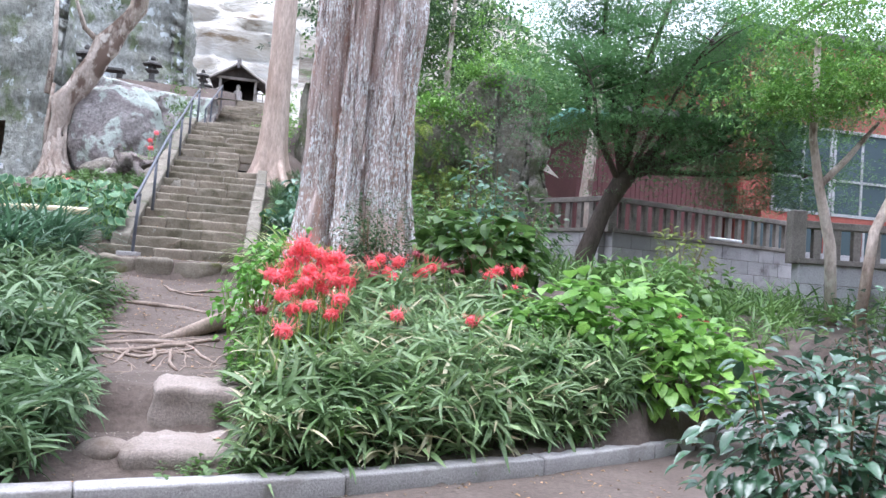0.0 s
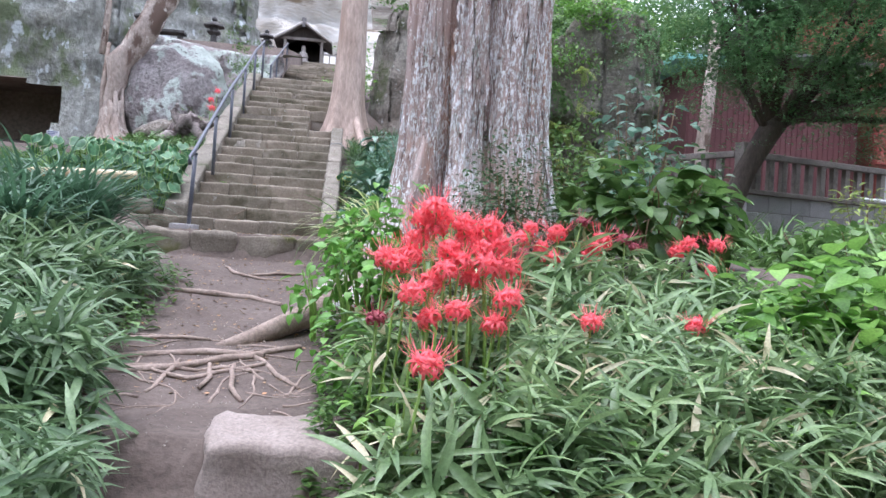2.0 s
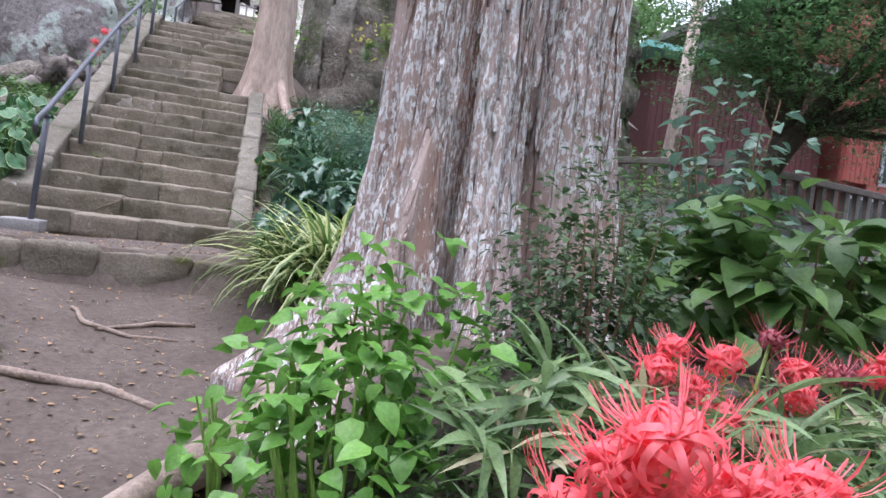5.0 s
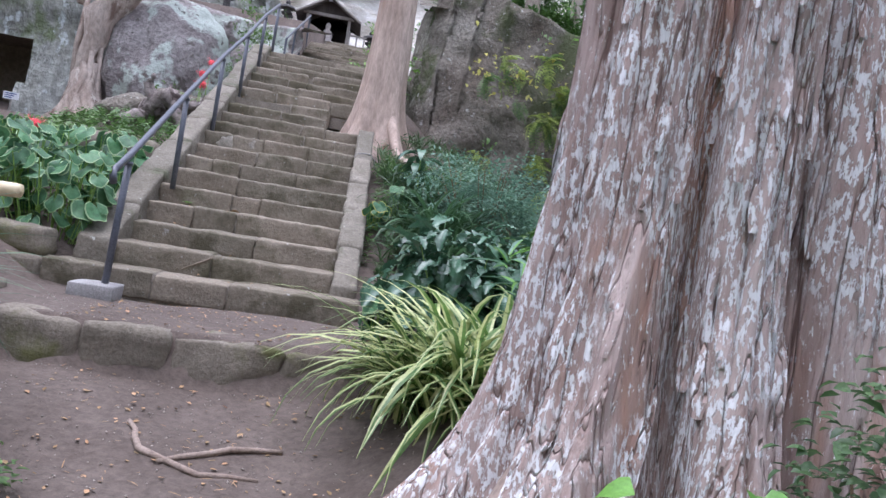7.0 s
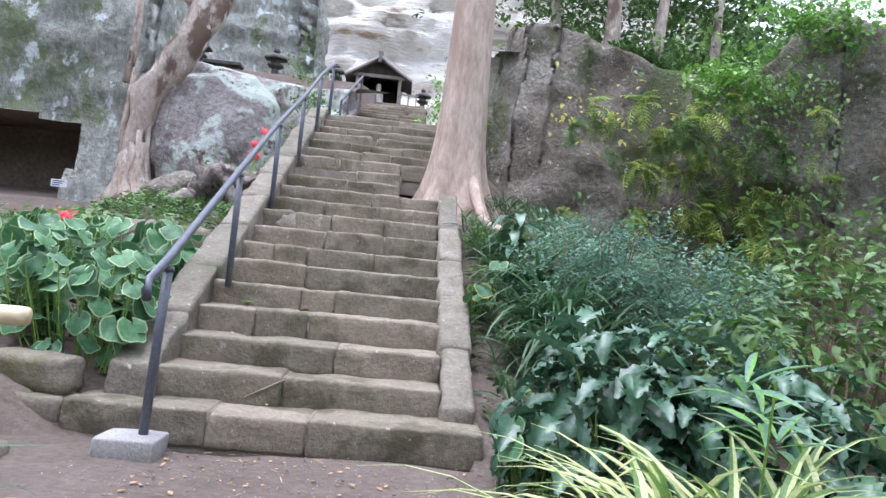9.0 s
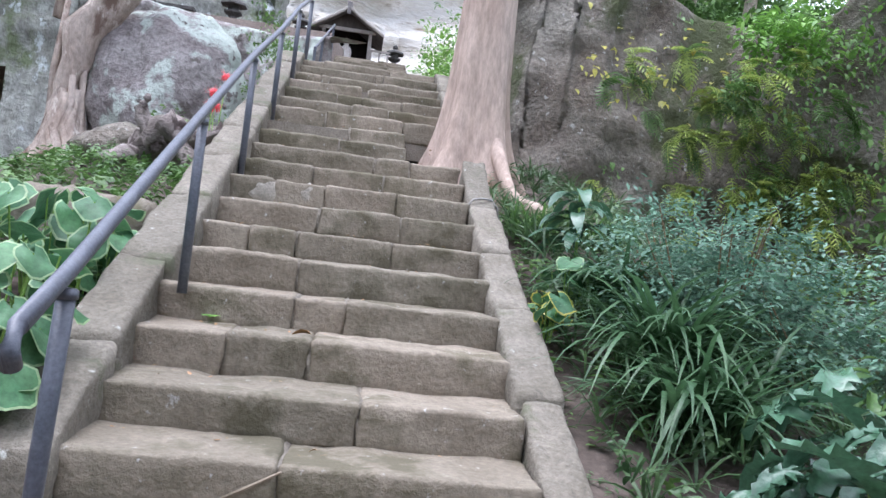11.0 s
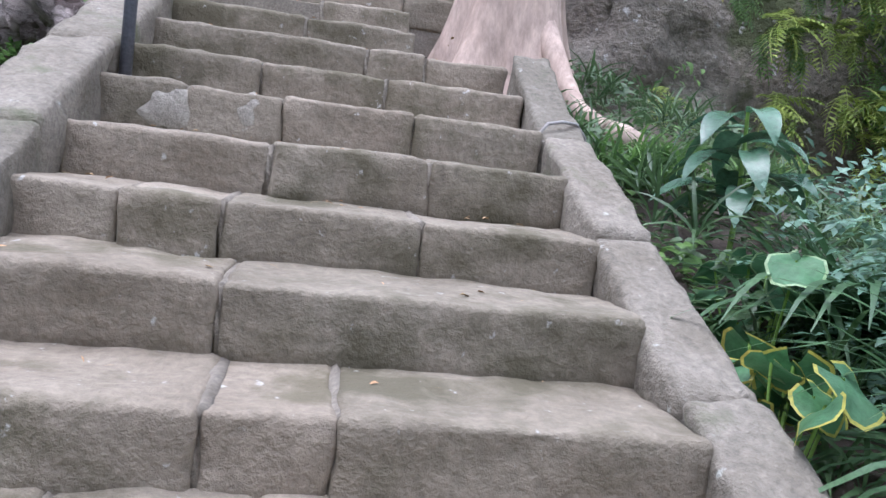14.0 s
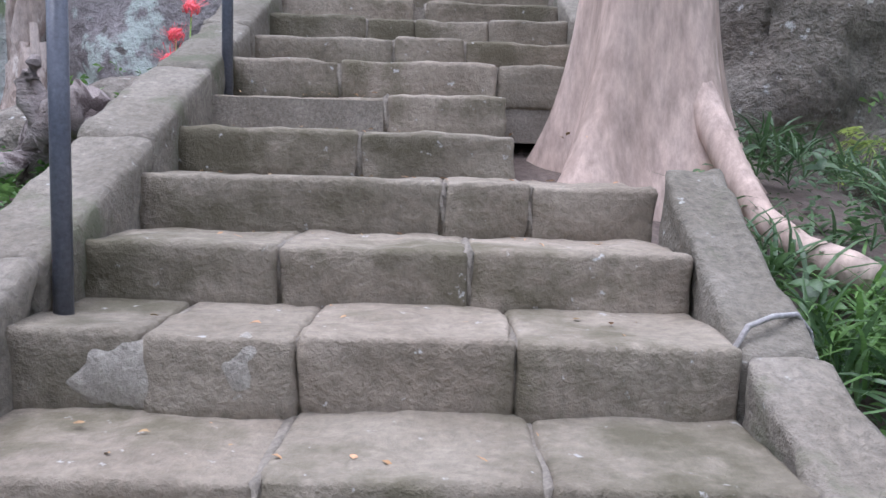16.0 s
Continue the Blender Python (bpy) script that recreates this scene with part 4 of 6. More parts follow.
# ---- shrine, statue and lanterns ----
SX, SY, SZ = -1.0, 26.0, 7.98
shrine = tagged(empty("shrine", SX, SY, SZ), "small open-fronted dark timber shrine with a gabled roof", "shrine")
bm = stone(SX - 1.5, SX + 1.5, SY - 1.2, SY + 1.2, SZ - 0.7, SZ, 0.03, 0.02, 0.4)
wpart("plinth", bm, "moss_stone", shrine)
for dx in (-0.82, 0.82):
    for dy in (-0.8, 0.8):
        bm = bmesh.new()
        box(bm, SX + dx - 0.06, SX + dx + 0.06, SY + dy - 0.06, SY + dy + 0.06, SZ, SZ + 1.02, 0.008)
        wpart("pillar", bm, "wood_grey", shrine)
    bm = bmesh.new()
    box(bm, SX + dx - 0.02, SX + dx + 0.02, SY - 0.73, SY + 0.73, SZ, SZ + 0.98)
    wpart("side_wall", bm, "wood_dark", shrine)
bm = bmesh.new()
box(bm, SX - 0.8, SX + 0.8, SY + 0.84, SY + 0.88, SZ, SZ + 1.3)
wpart("back_wall", bm, "wood_dark", shrine)
bm = bmesh.new()
box(bm, SX - 1.0, SX + 1.0, SY - 0.9, SY - 0.78, SZ + 1.02, SZ + 1.14, 0.01)
wpart("lintel", bm, "wood_grey", shrine)
bm = bmesh.new()
vs = [bm.verts.new((SX + dx, SY + dy, SZ + dz)) for dy in (-0.84, -0.8) for dx, dz in ((-0.95, 1.14), (0.95, 1.14), (0, 1.68))]
bm.faces.new(vs[:3])
bm.faces.new(vs[3:][::-1])
for i in range(3):
    j = (i + 1) % 3
    bm.faces.new((vs[i], vs[i + 3], vs[j + 3], vs[j]))
wpart("gable", bm, "wood_dark", shrine)
bm = bmesh.new()
vs = [bm.verts.new((SX + dx, SY + dy, SZ + dz)) for dy in (0.84, 0.88) for dx, dz in ((-1.1, 1.0), (1.1, 1.0), (0, 1.75))]
bm.faces.new(vs[:3])
bm.faces.new(vs[3:][::-1])
for i in range(3):
    j = (i + 1) % 3
    bm.faces.new((vs[i], vs[i + 3], vs[j + 3], vs[j]))
wpart("gable", bm, "wood_dark", shrine)
for s in (-1, 1):
    bm = bmesh.new()
    n = 7
    prof = [(s * 1.28 * i / n, 1.82 - 0.85 * (i / n) ** 0.9) for i in range(n + 1)]
    vsA = [[bm.verts.new((SX + px, SY + dy, SZ + pz + dz)) for px, pz in prof] for dy in (-1.25, 1.1) for dz in (0, -0.09)]
    for a, b in ((0, 2), (3, 1), (1, 0), (2, 3)):
        for i in range(n):
            bm.faces.new((vsA[a][i], vsA[a][i + 1], vsA[b][i + 1], vsA[b][i]))
    bm.faces.new((vsA[0][n], vsA[1][n], vsA[3][n], vsA[2][n]))
    bmesh.ops.recalc_face_normals(bm, faces=bm.faces)
    wpart("roof_slope", bm, "roof", shrine)
    bm = bmesh.new()
    tube(bm, [(SX + px, SY - 1.28, SZ + pz - 0.06) for px, pz in prof], 0.055, 6)
    wpart("bargeboard", bm, "wood_grey", shrine)
bm = bmesh.new()
box(bm, SX - 0.09, SX + 0.09, SY - 1.3, SY + 1.15, SZ + 1.8, SZ + 1.94, 0.02)
box(bm, SX - 0.07, SX + 0.07, SY - 1.33, SY - 1.27, SZ + 1.5, SZ + 1.8, 0.02)
wpart("ridge", bm, "roof", shrine)
for dx in (-1.25, 1.2):
    fence = tagged(empty("shrine_rail", SX + dx, SY - 0.9, SZ), "low grey timber rail beside the shrine", "rail")
    for i in range(3):
        bm = bmesh.new()
        box(bm, SX + dx - 0.3 + 0.3 * i - 0.03, SX + dx - 0.3 + 0.3 * i + 0.03, SY - 0.95, SY - 0.89, SZ - 0.1, SZ + 0.42)
        wpart("rail_post", bm, "wood_grey", fence)
    bm = bmesh.new()
    box(bm, SX + dx - 0.38, SX + dx + 0.38, SY - 0.96, SY - 0.88, SZ + 0.42, SZ + 0.47)
    wpart("rail_bar", bm, "wood_grey", fence)
bm = bmesh.new()
prof = [(0.3, 0.0), (0.31, 0.12), (0.2, 0.16), (0.22, 0.34), (0.17, 0.48), (0.08, 0.54), (0.1, 0.62), (0.105, 0.7), (0.06, 0.78), (0.0, 0.8)]
rows = [[bm.verts.new((SX + r * math.cos(t * math.pi / 8), SY - 0.45 + 0.8 * r * math.sin(t * math.pi / 8), SZ + 0.02 + 1.1 * z)) for t in range(16)] for r, z in prof]
for a, b in zip(rows, rows[1:]):
    for i in range(16):
        bm.faces.new((a[i], a[(i + 1) % 16], b[(i + 1) % 16], b[i]))
tagged(link_bm("statue", bm, "statue", True), "pale weathered seated stone statue inside the shrine", "statue")


def lantern(x, y, z, s, label):
    ln = tagged(empty("stone_lantern", x, y, z), label, "lantern", "stone lanterns")
    for nm, prof, sides in (("base", [(0.3, 0), (0.3, 0.1), (0.2, 0.16)], 6), ("pillar", [(0.12, 0.16), (0.11, 0.42), (0.14, 0.45)], 12), ("platform", [(0.16, 0.45), (0.27, 0.52), (0.27, 0.57)], 6),
                            ("fire_box", [(0.17, 0.57), (0.17, 0.76)], 6), ("cap", [(0.4, 0.74), (0.38, 0.8), (0.2, 0.88), (0.08, 0.94)], 6), ("finial", [(0.07, 0.94), (0.11, 1.0), (0.09, 1.07), (0.0, 1.14)], 10)):
        bm = bmesh.new()
        rr = [[bm.verts.new((x + s * r * math.cos(2 * math.pi * (t + 0.5) / sides), y + s * r * math.sin(2 * math.pi * (t + 0.5) / sides), z + s * h)) for t in range(sides)] for r, h in [(0.0, prof[0][1])] + prof + [(0.0, prof[-1][1])]]
        for a, b in zip(rr, rr[1:]):
            for i in range(sides):
                bm.faces.new((a[i], a[(i + 1) % sides], b[(i + 1) % sides], b[i]))
        made = wpart(nm, bm, "lantern", made if nm == "finial" else ln)


lantern(-4.65, 23.5, 7.95, 1.15, "dark weathered stone lantern on the rock terrace")
lantern(-2.45, 23.5, 7.95, 0.85, "smaller dark stone lantern beside the upper steps")
lantern(-2.5, 25.5, 7.9, 0.9, "dark stone lantern near the shrine")
lantern(-7.3, 23.0, 7.8, 1.3, "dark stone lantern behind the leaning tree")
lantern(0.75, 25.5, 7.85, 0.9, "dark stone lantern half hidden by leaves")
table = tagged(empty("offering_table", -6.2, 22.5, 7.8), "low dark stone table on the terrace", "table")
bm = stone(-6.9, -5.6, 22.2, 22.8, 8.1, 8.22, 0.02, 0.01, 0.3)
wpart("tabletop", bm, "lantern", table)
for dx in (-6.7, -5.8):
    bm = stone(dx - 0.1, dx + 0.1, 22.35, 22.65, 7.6, 8.1, 0.02, 0.01, 0.3)
    wpart("leg", bm, "lantern", table)

# ---- stone fence on its wall, and the red building ----
def fence_run(x0, y0, x1, y1, cap, foot, high, name, lab, big_ends=(True, False), gap=0.36):
    f = tagged(new(name), lab, "fence", kind="structure")
    d = Vector((x1 - x0, y1 - y0, 0))
    L = d.length
    ang = math.degrees(math.atan2(d.y, d.x))
    base = pose(x0, y0, 0, 0, 0, ang)

    def put(nm, bm, m):
        ob = part(nm, bm, m, f, smooth=False)
        ob.matrix_world = base
        return ob
    rowh = 0.36
    nrow = max(1, int((cap - foot) / rowh))
    for r in range(nrow):
        s = -0.3 * (r % 2)
        while s < L - 0.05:
            w = 0.55 + 0.25 * abs(noise.noise((s, r * 3.0, x0)))
            a, b = max(0.0, s), min(L, s + w)
            if b - a > 0.1:
                put("wall_block", box(bmesh.new(), a + 0.005, b - 0.005, -0.15 + 0.012 * noise.noise((s * 5, r, 0)), 0.15, cap - 0.1 - (r + 1) * rowh + 0.005, cap - 0.1 - r * rowh - 0.005, 0.012), "wall_block")
            s += w
    put("wall_cap", box(bmesh.new(), -0.02, L + 0.02, -0.2, 0.2, cap - 0.1, cap, 0.015), "fence_stone")
    put("wall_core", box(bmesh.new(), 0.01, L - 0.01, -0.13, 0.13, foot - 0.2, cap - 0.1), "mortar")
    n = int(L / gap)
    for i in range(1, n):
        put("picket", box(bmesh.new(), i * L / n - 0.07, i * L / n + 0.07, -0.06, 0.06, cap, cap + high, 0.012), "fence_stone")
    put("top_rail", box(bmesh.new(), 0.0, L, -0.09, 0.09, cap + high, cap + high + 0.13, 0.015), "fence_stone")
    for e, s in zip(big_ends, (0.0, L)):
        if e:
            put("end_post", box(bmesh.new(), s - 0.13, s + 0.13, -0.13, 0.13, cap - 0.1, cap + high + 0.3, 0.02), "fence_stone")


fence_run(9.45, 4.6, 15.8, 6.3, 1.6, -0.6, 0.67, "stone_fence_1", "weathered stone picket fence on a block wall")
fence_run(9.35, 4.72, 8.2, 6.6, 1.6, -0.6, 0.67, "stone_fence_2", "weathered stone fence turning towards the rock", (False, False))
fence_run(10.6, -1.0, 13.8, -1.6, 0.85, -0.6, 0.55, "stone_fence_3", "darker stone picket fence beside the slim trees", (True, True))

house = tagged(empty("red_building", 16, 11, 0.3), "red-clad building with large metal windows", "building")


def hpart(nm, b, m, lab=""):
    bm = bmesh.new()
    box(bm, *b)
    return wpart(nm, bm, m, house, lab)


hpart("wall", (17.2, 30, 10.0, 10.2, 1.9, 3.2), "red")
hpart("foundation", (16.4, 30, 9.95, 10.2, -0.5, 1.9), "wall_block")
hpart("wall", (16.4, 17.5, 10.0, 10.2, 3.2, 9.0), "red")
hpart("wall", (17.5, 30, 10.0, 10.2, 6.2, 9.0), "red")
hpart("wall", (17.2, 17.4, 10.2, 22, 0.0, 9.0), "red")
# the recessed wall and its battens take the red with shade in its colour
hpart("dark_wall", (11.0, 16.4, 11.0, 11.2, 0.0, 6.0), "maroon", "red wall coloured darker for the shade of the eaves")
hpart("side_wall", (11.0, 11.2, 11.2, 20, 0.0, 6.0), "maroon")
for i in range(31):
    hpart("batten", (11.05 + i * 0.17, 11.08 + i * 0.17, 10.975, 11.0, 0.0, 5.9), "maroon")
for i in range(7):
    hpart("batten", (16.45 + i * 0.16, 16.48 + i * 0.16, 9.975, 10.0, 3.2, 8.9), "red")
hpart("roof", (10.3, 11.9, 10.2, 20, 5.75, 5.9), "teal", "teal metal roof")
hpart("dark_roof", (11.9, 16.6, 10.2, 20, 6.0, 6.2), "roof")
hpart("upper_roof", (16.0, 30, 9.5, 22, 9.0, 9.3), "roof")
for i in range(5):
    x = 17.55 + i * 2.3
    w = hpart("window_frame", (x, x + 2.25, 9.97, 10.03, 3.2, 3.3), "frame_metal")
    for b in ((x, x + 2.25, 9.97, 10.03, 6.1, 6.2), (x, x + 0.09, 9.97, 10.03, 3.3, 6.1), (x + 1.1, x + 1.18, 9.98, 10.02, 3.3, 6.1), (x + 2.16, x + 2.25, 9.97, 10.03, 3.3, 6.1), (x, x + 2.25, 9.98, 10.02, 4.4, 4.48)):
        bm = bmesh.new()
        box(bm, *b)
        wpart("window_bar", bm, "frame_metal", w)
    bm = bmesh.new()
    box(bm, x + 0.05, x + 2.2, 10.04, 10.06, 3.25, 6.15)
    wpart("pane", bm, "glass", w, "reflecting glass pane")
for i in range(4):
    x = 16.6 + i * 1.5
    hpart("lower_frame", (x, x + 1.45, 9.93, 9.98, 2.75, 2.83), "frame_metal")
    hpart("lower_pane", (x + 0.03, x + 1.42, 9.95, 9.97, 1.9, 2.75), "glass")
    hpart("lower_bar", (x, x + 0.06, 9.93, 9.98, 1.9, 2.75), "frame_metal")
hpart("inner_wall", (17.4, 30, 12.5, 12.6, 0.0, 9.0), "cave")
# white pipe along the fence
bm = bmesh.new()
tube(bm, [(12.6, 5.28, 1.645), (13.7, 5.58, 1.645)], 0.045, 10)
tagged(link_bm("pipe", bm, "white", True), "short white pipe lying on the wall cap", "pipe")

# ---- plants: leaf shapes ----
def strip(length, width, segs, bend, fold=0.15, tip=1.0, base=0.35, two=False):
    """A narrow leaf along +y, bending down by bend degrees over its length. Three points across; two: a pale edge."""
    V, F, I = [], [], []
    y = z = 0.0
    for i in range(segs + 1):
        f = i / segs
        w = width * (base + (1 - base) * min(1, f * 3)) * (1 - tip * max(0, (f - 0.35) / 0.65) ** 1.6) + 0.0005
        V += [(-w / 2, y, z + w * fold), (0, y, z), (w / 2, y, z + w * fold)]
        a = -radians(bend) * f
        y += math.cos(a) * length / segs
        z += math.sin(a) * length / segs
    for i in range(segs):
        a = 3 * i
        F += [(a, a + 1, a + 4, a + 3), (a + 1, a + 2, a + 5, a + 4)]
        I += [0, 1 if two else 0]
    return np.array(V), F, I


def oval(length, width, bend=25, fold=0.18, segs=4, peak=0.42):
    V, F, I = [], [], []
    y = z = 0.0
    for i in range(segs + 1):
        f = i / segs
        w = width * (math.sin(math.pi * f ** (math.log(0.5) / math.log(peak))) ** 0.85 if 0 < f < 1 else 0.02)
        V += [(-w / 2, y, z + w * fold), (0, y, z), (w / 2, y, z + w * fold)]
        a = -radians(bend) * f
        y += math.cos(a) * length / segs
        z += math.sin(a) * length / segs
    for i in range(segs):
        a = 3 * i
        F += [(a, a + 1, a + 4, a + 3), (a + 1, a + 2, a + 5, a + 4)]
        I += [0, 0]
    return np.array(V), F, I


def disc(r, seed=0, rim=True):
    """A round, wavy leaf with a notch at its stalk and, if rim, a paler edge."""
    V, F, I = [(0, 0, -0.02 * r)], [], []
    n = 15
    for ring, rr in ((0, 0.55), (1, 0.9), (2, 1.0)):
        for k in range(n):
            t = -math.pi / 2 + 0.25 + (2 * math.pi - 0.5) * k / (n - 1)
            q = rr * r * (1 + 0.06 * math.sin(5 * t + seed))
            V.append((q * math.cos(t), q * math.sin(t) + 0.35 * r, 0.16 * r * rr * rr * math.sin(3 * t + seed) - 0.12 * r * rr * rr))
    for k in range(n - 1):
        F.append((0, 1 + k, 2 + k))
        I.append(0)
        for ring in (0, 1):
            a = 1 + ring * n + k
            F.append((a, a + n, a + n + 1, a + 1))
            I.append(1 if ring == 1 and rim else 0)
    return np.array(V), F, I


def join(*items):
    """Several (template, matrix) as one template."""
    V, F, I = [], [], []
    for (v, f, i), m in items:
        m = np.array(m)
        o = sum(len(q) for q in V)
        V.append(v @ m[:3, :3].T + m[:3, 3])
        F += [tuple(k + o for k in q) for q in f]
        I += i
    return np.concatenate(V), F, I


def place(x, y, z, yaw=0.0, pitch=0.0, roll=0.0, s=1.0):
    """A leaf's pose: yaw about z, then raised by pitch, turned by roll about its length."""
    return np.array(Matrix.Translation((x, y, z)) @ Matrix.Rotation(radians(yaw), 4, "Z") @ Matrix.Rotation(radians(pitch), 4, "X") @ Matrix.Rotation(radians(roll), 4, "Y") @ Matrix.Scale(s, 4))


def scatter(name, templates, poses, materials, parent=None):
    """One mesh of many leaves: each pose takes a template in turn."""
    V, F, I, o = [], [], [], 0
    for k, m in enumerate(poses):
        v, f, i = templates[k % len(templates)]
        V.append(v @ m[:3, :3].T + m[:3, 3])
        F += [tuple(q + o for q in t) for t in f]
        I += i
        o += len(v)
    me = bpy.data.meshes.new(name)
    me.from_pydata(np.concatenate(V).tolist(), [], F)
    for m in materials:
        me.materials.append(M[m])
    me.polygons.foreach_set("material_index", I)
    me.polygons.foreach_set("use_smooth", [True] * len(F))
    ob = new(name, me)
    if parent:
        child(parent, ob)
    return ob


def leaf_parts(name, templates, poses, materials, parent):
    """Each leaf a part of its own; alike leaves share a mesh."""
    meshes = []
    for v, f, i in templates:
        me = bpy.data.meshes.new(name)
        me.from_pydata(v.tolist(), [], f)
        for m in materials:
            me.materials.append(M[m])
        me.polygons.foreach_set("material_index", i)
        me.polygons.foreach_set("use_smooth", [True] * len(f))
        meshes.append(me)
    for k, m in enumerate(poses):
        ob = child(parent, new(name, meshes[k % len(meshes)]))
        ob.matrix_basis = Matrix(m.tolist())


U = rng.uniform
G = rng.normal


def plant(name, label, x, y, z, cat="plant", group=""):
    return tagged(empty(name, x, y, z), label, cat, group)


# ---- the sasa on the mound and on the bank ----
def sasa_template(seed, n=7, long=0.25):
    r = np.random.default_rng(seed)
    items = []
    for k in range(n):
        items.append((strip(long * r.uniform(0.7, 1.3), 0.03 * r.uniform(0.7, 1.3), 4, r.uniform(15, 70), 0.2, 1.0, 0.3), place(0, 0, 0.012 * k, 360 * k / n + r.uniform(-40, 40), r.uniform(-35, 42), r.uniform(-40, 40))))
    return join(*items)


SASA = [sasa_template(k, 5 + k % 4) for k in range(10)]
DRYSASA = [sasa_template(k + 50, 2, 0.22) for k in range(5)]


def sasa_patch(name, label, area, n, hi, dry=0.1, leaf="leaf_sasa"):
    green, pale = [], []
    while len(green) + len(pale) < n:
        x, y = area()
        if x is None:
            continue
        h = U(0.05, hi)
        m = place(x, y, ground_z(x, y) + h, U(0, 360), G(0, 20), G(0, 20), U(0.7, 1.4))
        (pale if U() < dry else green).append(m)
    g = tagged(scatter(name, SASA, green, [leaf]), label, "bamboo grass", kind="stuff")
    if pale:
        tagged(scatter("dry_bamboo_grass", DRYSASA, pale, ["leaf_sasa_dry"]), "withered straw-coloured bamboo grass blades", "bamboo grass", kind="stuff")


def mound_area():
    x = U(1.42, 5.0)
    y = U(kerb_y(x) + 0.22, -5.4) if U() < 0.75 else kerb_y(x) + U(0.2, 0.8)
    if (x < 1.75 and y > -6.2) or math.hypot(x - 1.8, y + 7.15) < 0.42:
        return None, None
    return (x, y) if math.hypot(x - BX, y - BY) > 1.5 else (None, None)


def bank_area():
    x = 0.3 - abs(G(0, 1.3))
    y = U(kerb_y(x) + 0.25, -3.6)
    return (x, y) if x > -4.2 and x < 0.22 - 0.6 * smoothstep(-7.6, -5, y) + 0.15 * noise.noise((y * 2, 0, 0)) else (None, None)


sasa_patch("bamboo_grass", "dense green bamboo grass covering the mound", mound_area, 1900, 0.42, 0.26)
sasa_patch("bank_grass", "green bamboo grass on the bank beside the path", bank_area, 2200, 0.46, 0.06, "leaf_bank")

# low weeds along edges
WEED = [join(*[(oval(0.07, 0.035, 30), place(0, 0, 0.015 * k, 137 * k, 25 - 4 * k, 0, 1 - 0.07 * k)) for k in range(7)]) for _ in range(1)]
FILL = join(*[(strip(0.25, 0.014, 4, 70, 0.2), place(0, 0, 0, 60 * k, 55, 0)) for k in range(6)])
poses = []
for k in range(900):
    c = int(U(0, 5))
    if c == 0:
        x = U(0.9, 5); y = kerb_y(x) + U(0.2, 0.6)
    elif c == 1:
        x, y = U(1.15, 1.7), U(-7.2, -4.9)
    elif c == 2:
        x, y = -0.35 + G(0, 0.15), U(-8, -3)
    elif c == 3:
        x, y = U(1.2, 2.6), U(-0.8, 5)
    else:
        x, y = U(1.6, 4.5), U(-7, -4.8)
    if math.hypot(x - BX, y - BY) > 1.1:
        poses.append(place(x, y, ground_z(x, y) + U(0, 0.08), U(0, 360), G(0, 15), G(0, 15), U(0.6, 1.6)))
tagged(scatter("weeds", WEED, poses, ["leaf_mid"]), "small green weeds along the stones and edges", "weeds", kind="stuff")
poses = []
for k in range(1800):
    if k % 3:
        x, y = U(-0.6, 1.4), U(-6, -0.1)
    else:
        x, y = U(-3, 5), kerb_y(1) + U(-0.8, 1.2)
    poses.append(place(x, y, ground_z(x, y) + 0.006, U(0, 360), G(0, 10), U(-15, 15), U(0.4, 1.1)))
for k in range(170):
    s = int(U(1, 14))
    poses.append(place(U(-0.85, 0.85), (s - 1) * RUN + U(0.1, 0.4), s * RISE + 0.006, U(0, 360), G(0, 8), U(-15, 15), U(0.3, 0.8)))
tagged(scatter("leaf_litter", [oval(0.05, 0.02, 40, 0.3, 3), oval(0.04, 0.025, -30, 0.2, 3), strip(0.06, 0.006, 2, 10)], poses, ["leaf_dry"]), "scattered dry brown fallen leaves", "leaf litter", kind="stuff")
poses = [place(x, y, ground_z(x, y) + 0.002, U(0, 360), U(-20, 20), U(-20, 20), U(0.25, 0.75)) for x, y in zip(U(-1.0, 1.5, 2600), U(-8.4, -0.1, 2600))]
PEB = (np.array([(0.012, 0, 0), (-0.012, 0, 0), (0, 0.01, 0), (0, -0.01, 0), (0, 0, 0.008), (0, 0, -0.008)]), [(0, 2, 4), (2, 1, 4), (1, 3, 4), (3, 0, 4), (2, 0, 5), (1, 2, 5), (3, 1, 5), (0, 3, 5)], [0] * 8)
tagged(scatter("grit", [PEB], poses, ["pebble"]), "small stones and grit strewn on the earth", "grit", kind="stuff")

# one bright leaf cluster at the mound's front, and the red leaf on the fourth step
for x, y, z, s in ((2.05, -7.75, -1.0, 1.0), (2.35, -7.6, -1.15, 0.8)):
    p = plant("bright_sprout", "bright green young leafy sprout", x, y, z)
    scatter("leaves", [oval(0.13, 0.1, 25)], [place(x, y, z + 0.12 + 0.012 * k, 140 * k, 25 - 3 * k, 0, s) for k in range(8)], ["leaf_bright"], p)
    bm = bmesh.new()
    tube(bm, [(x, y, z - 0.25), (x, y, z + 0.2)], 0.006, 5)
    wpart("stem", bm, "stem", p)
red_leaf = scatter("fallen_leaf", [oval(0.12, 0.05, 50, 0.35, 4)], [place(-0.07, 3 * RUN + 0.22, 4 * RISE + 0.012, 80, 8, 10)], ["leaf_dry"])
tagged(red_leaf, "curled reddish-brown fallen leaf on a step", "fallen leaf")
p = plant("step_weed", "tiny green weed rooted in a step joint", -0.62, 4 * RUN - 0.03, 4 * RISE)
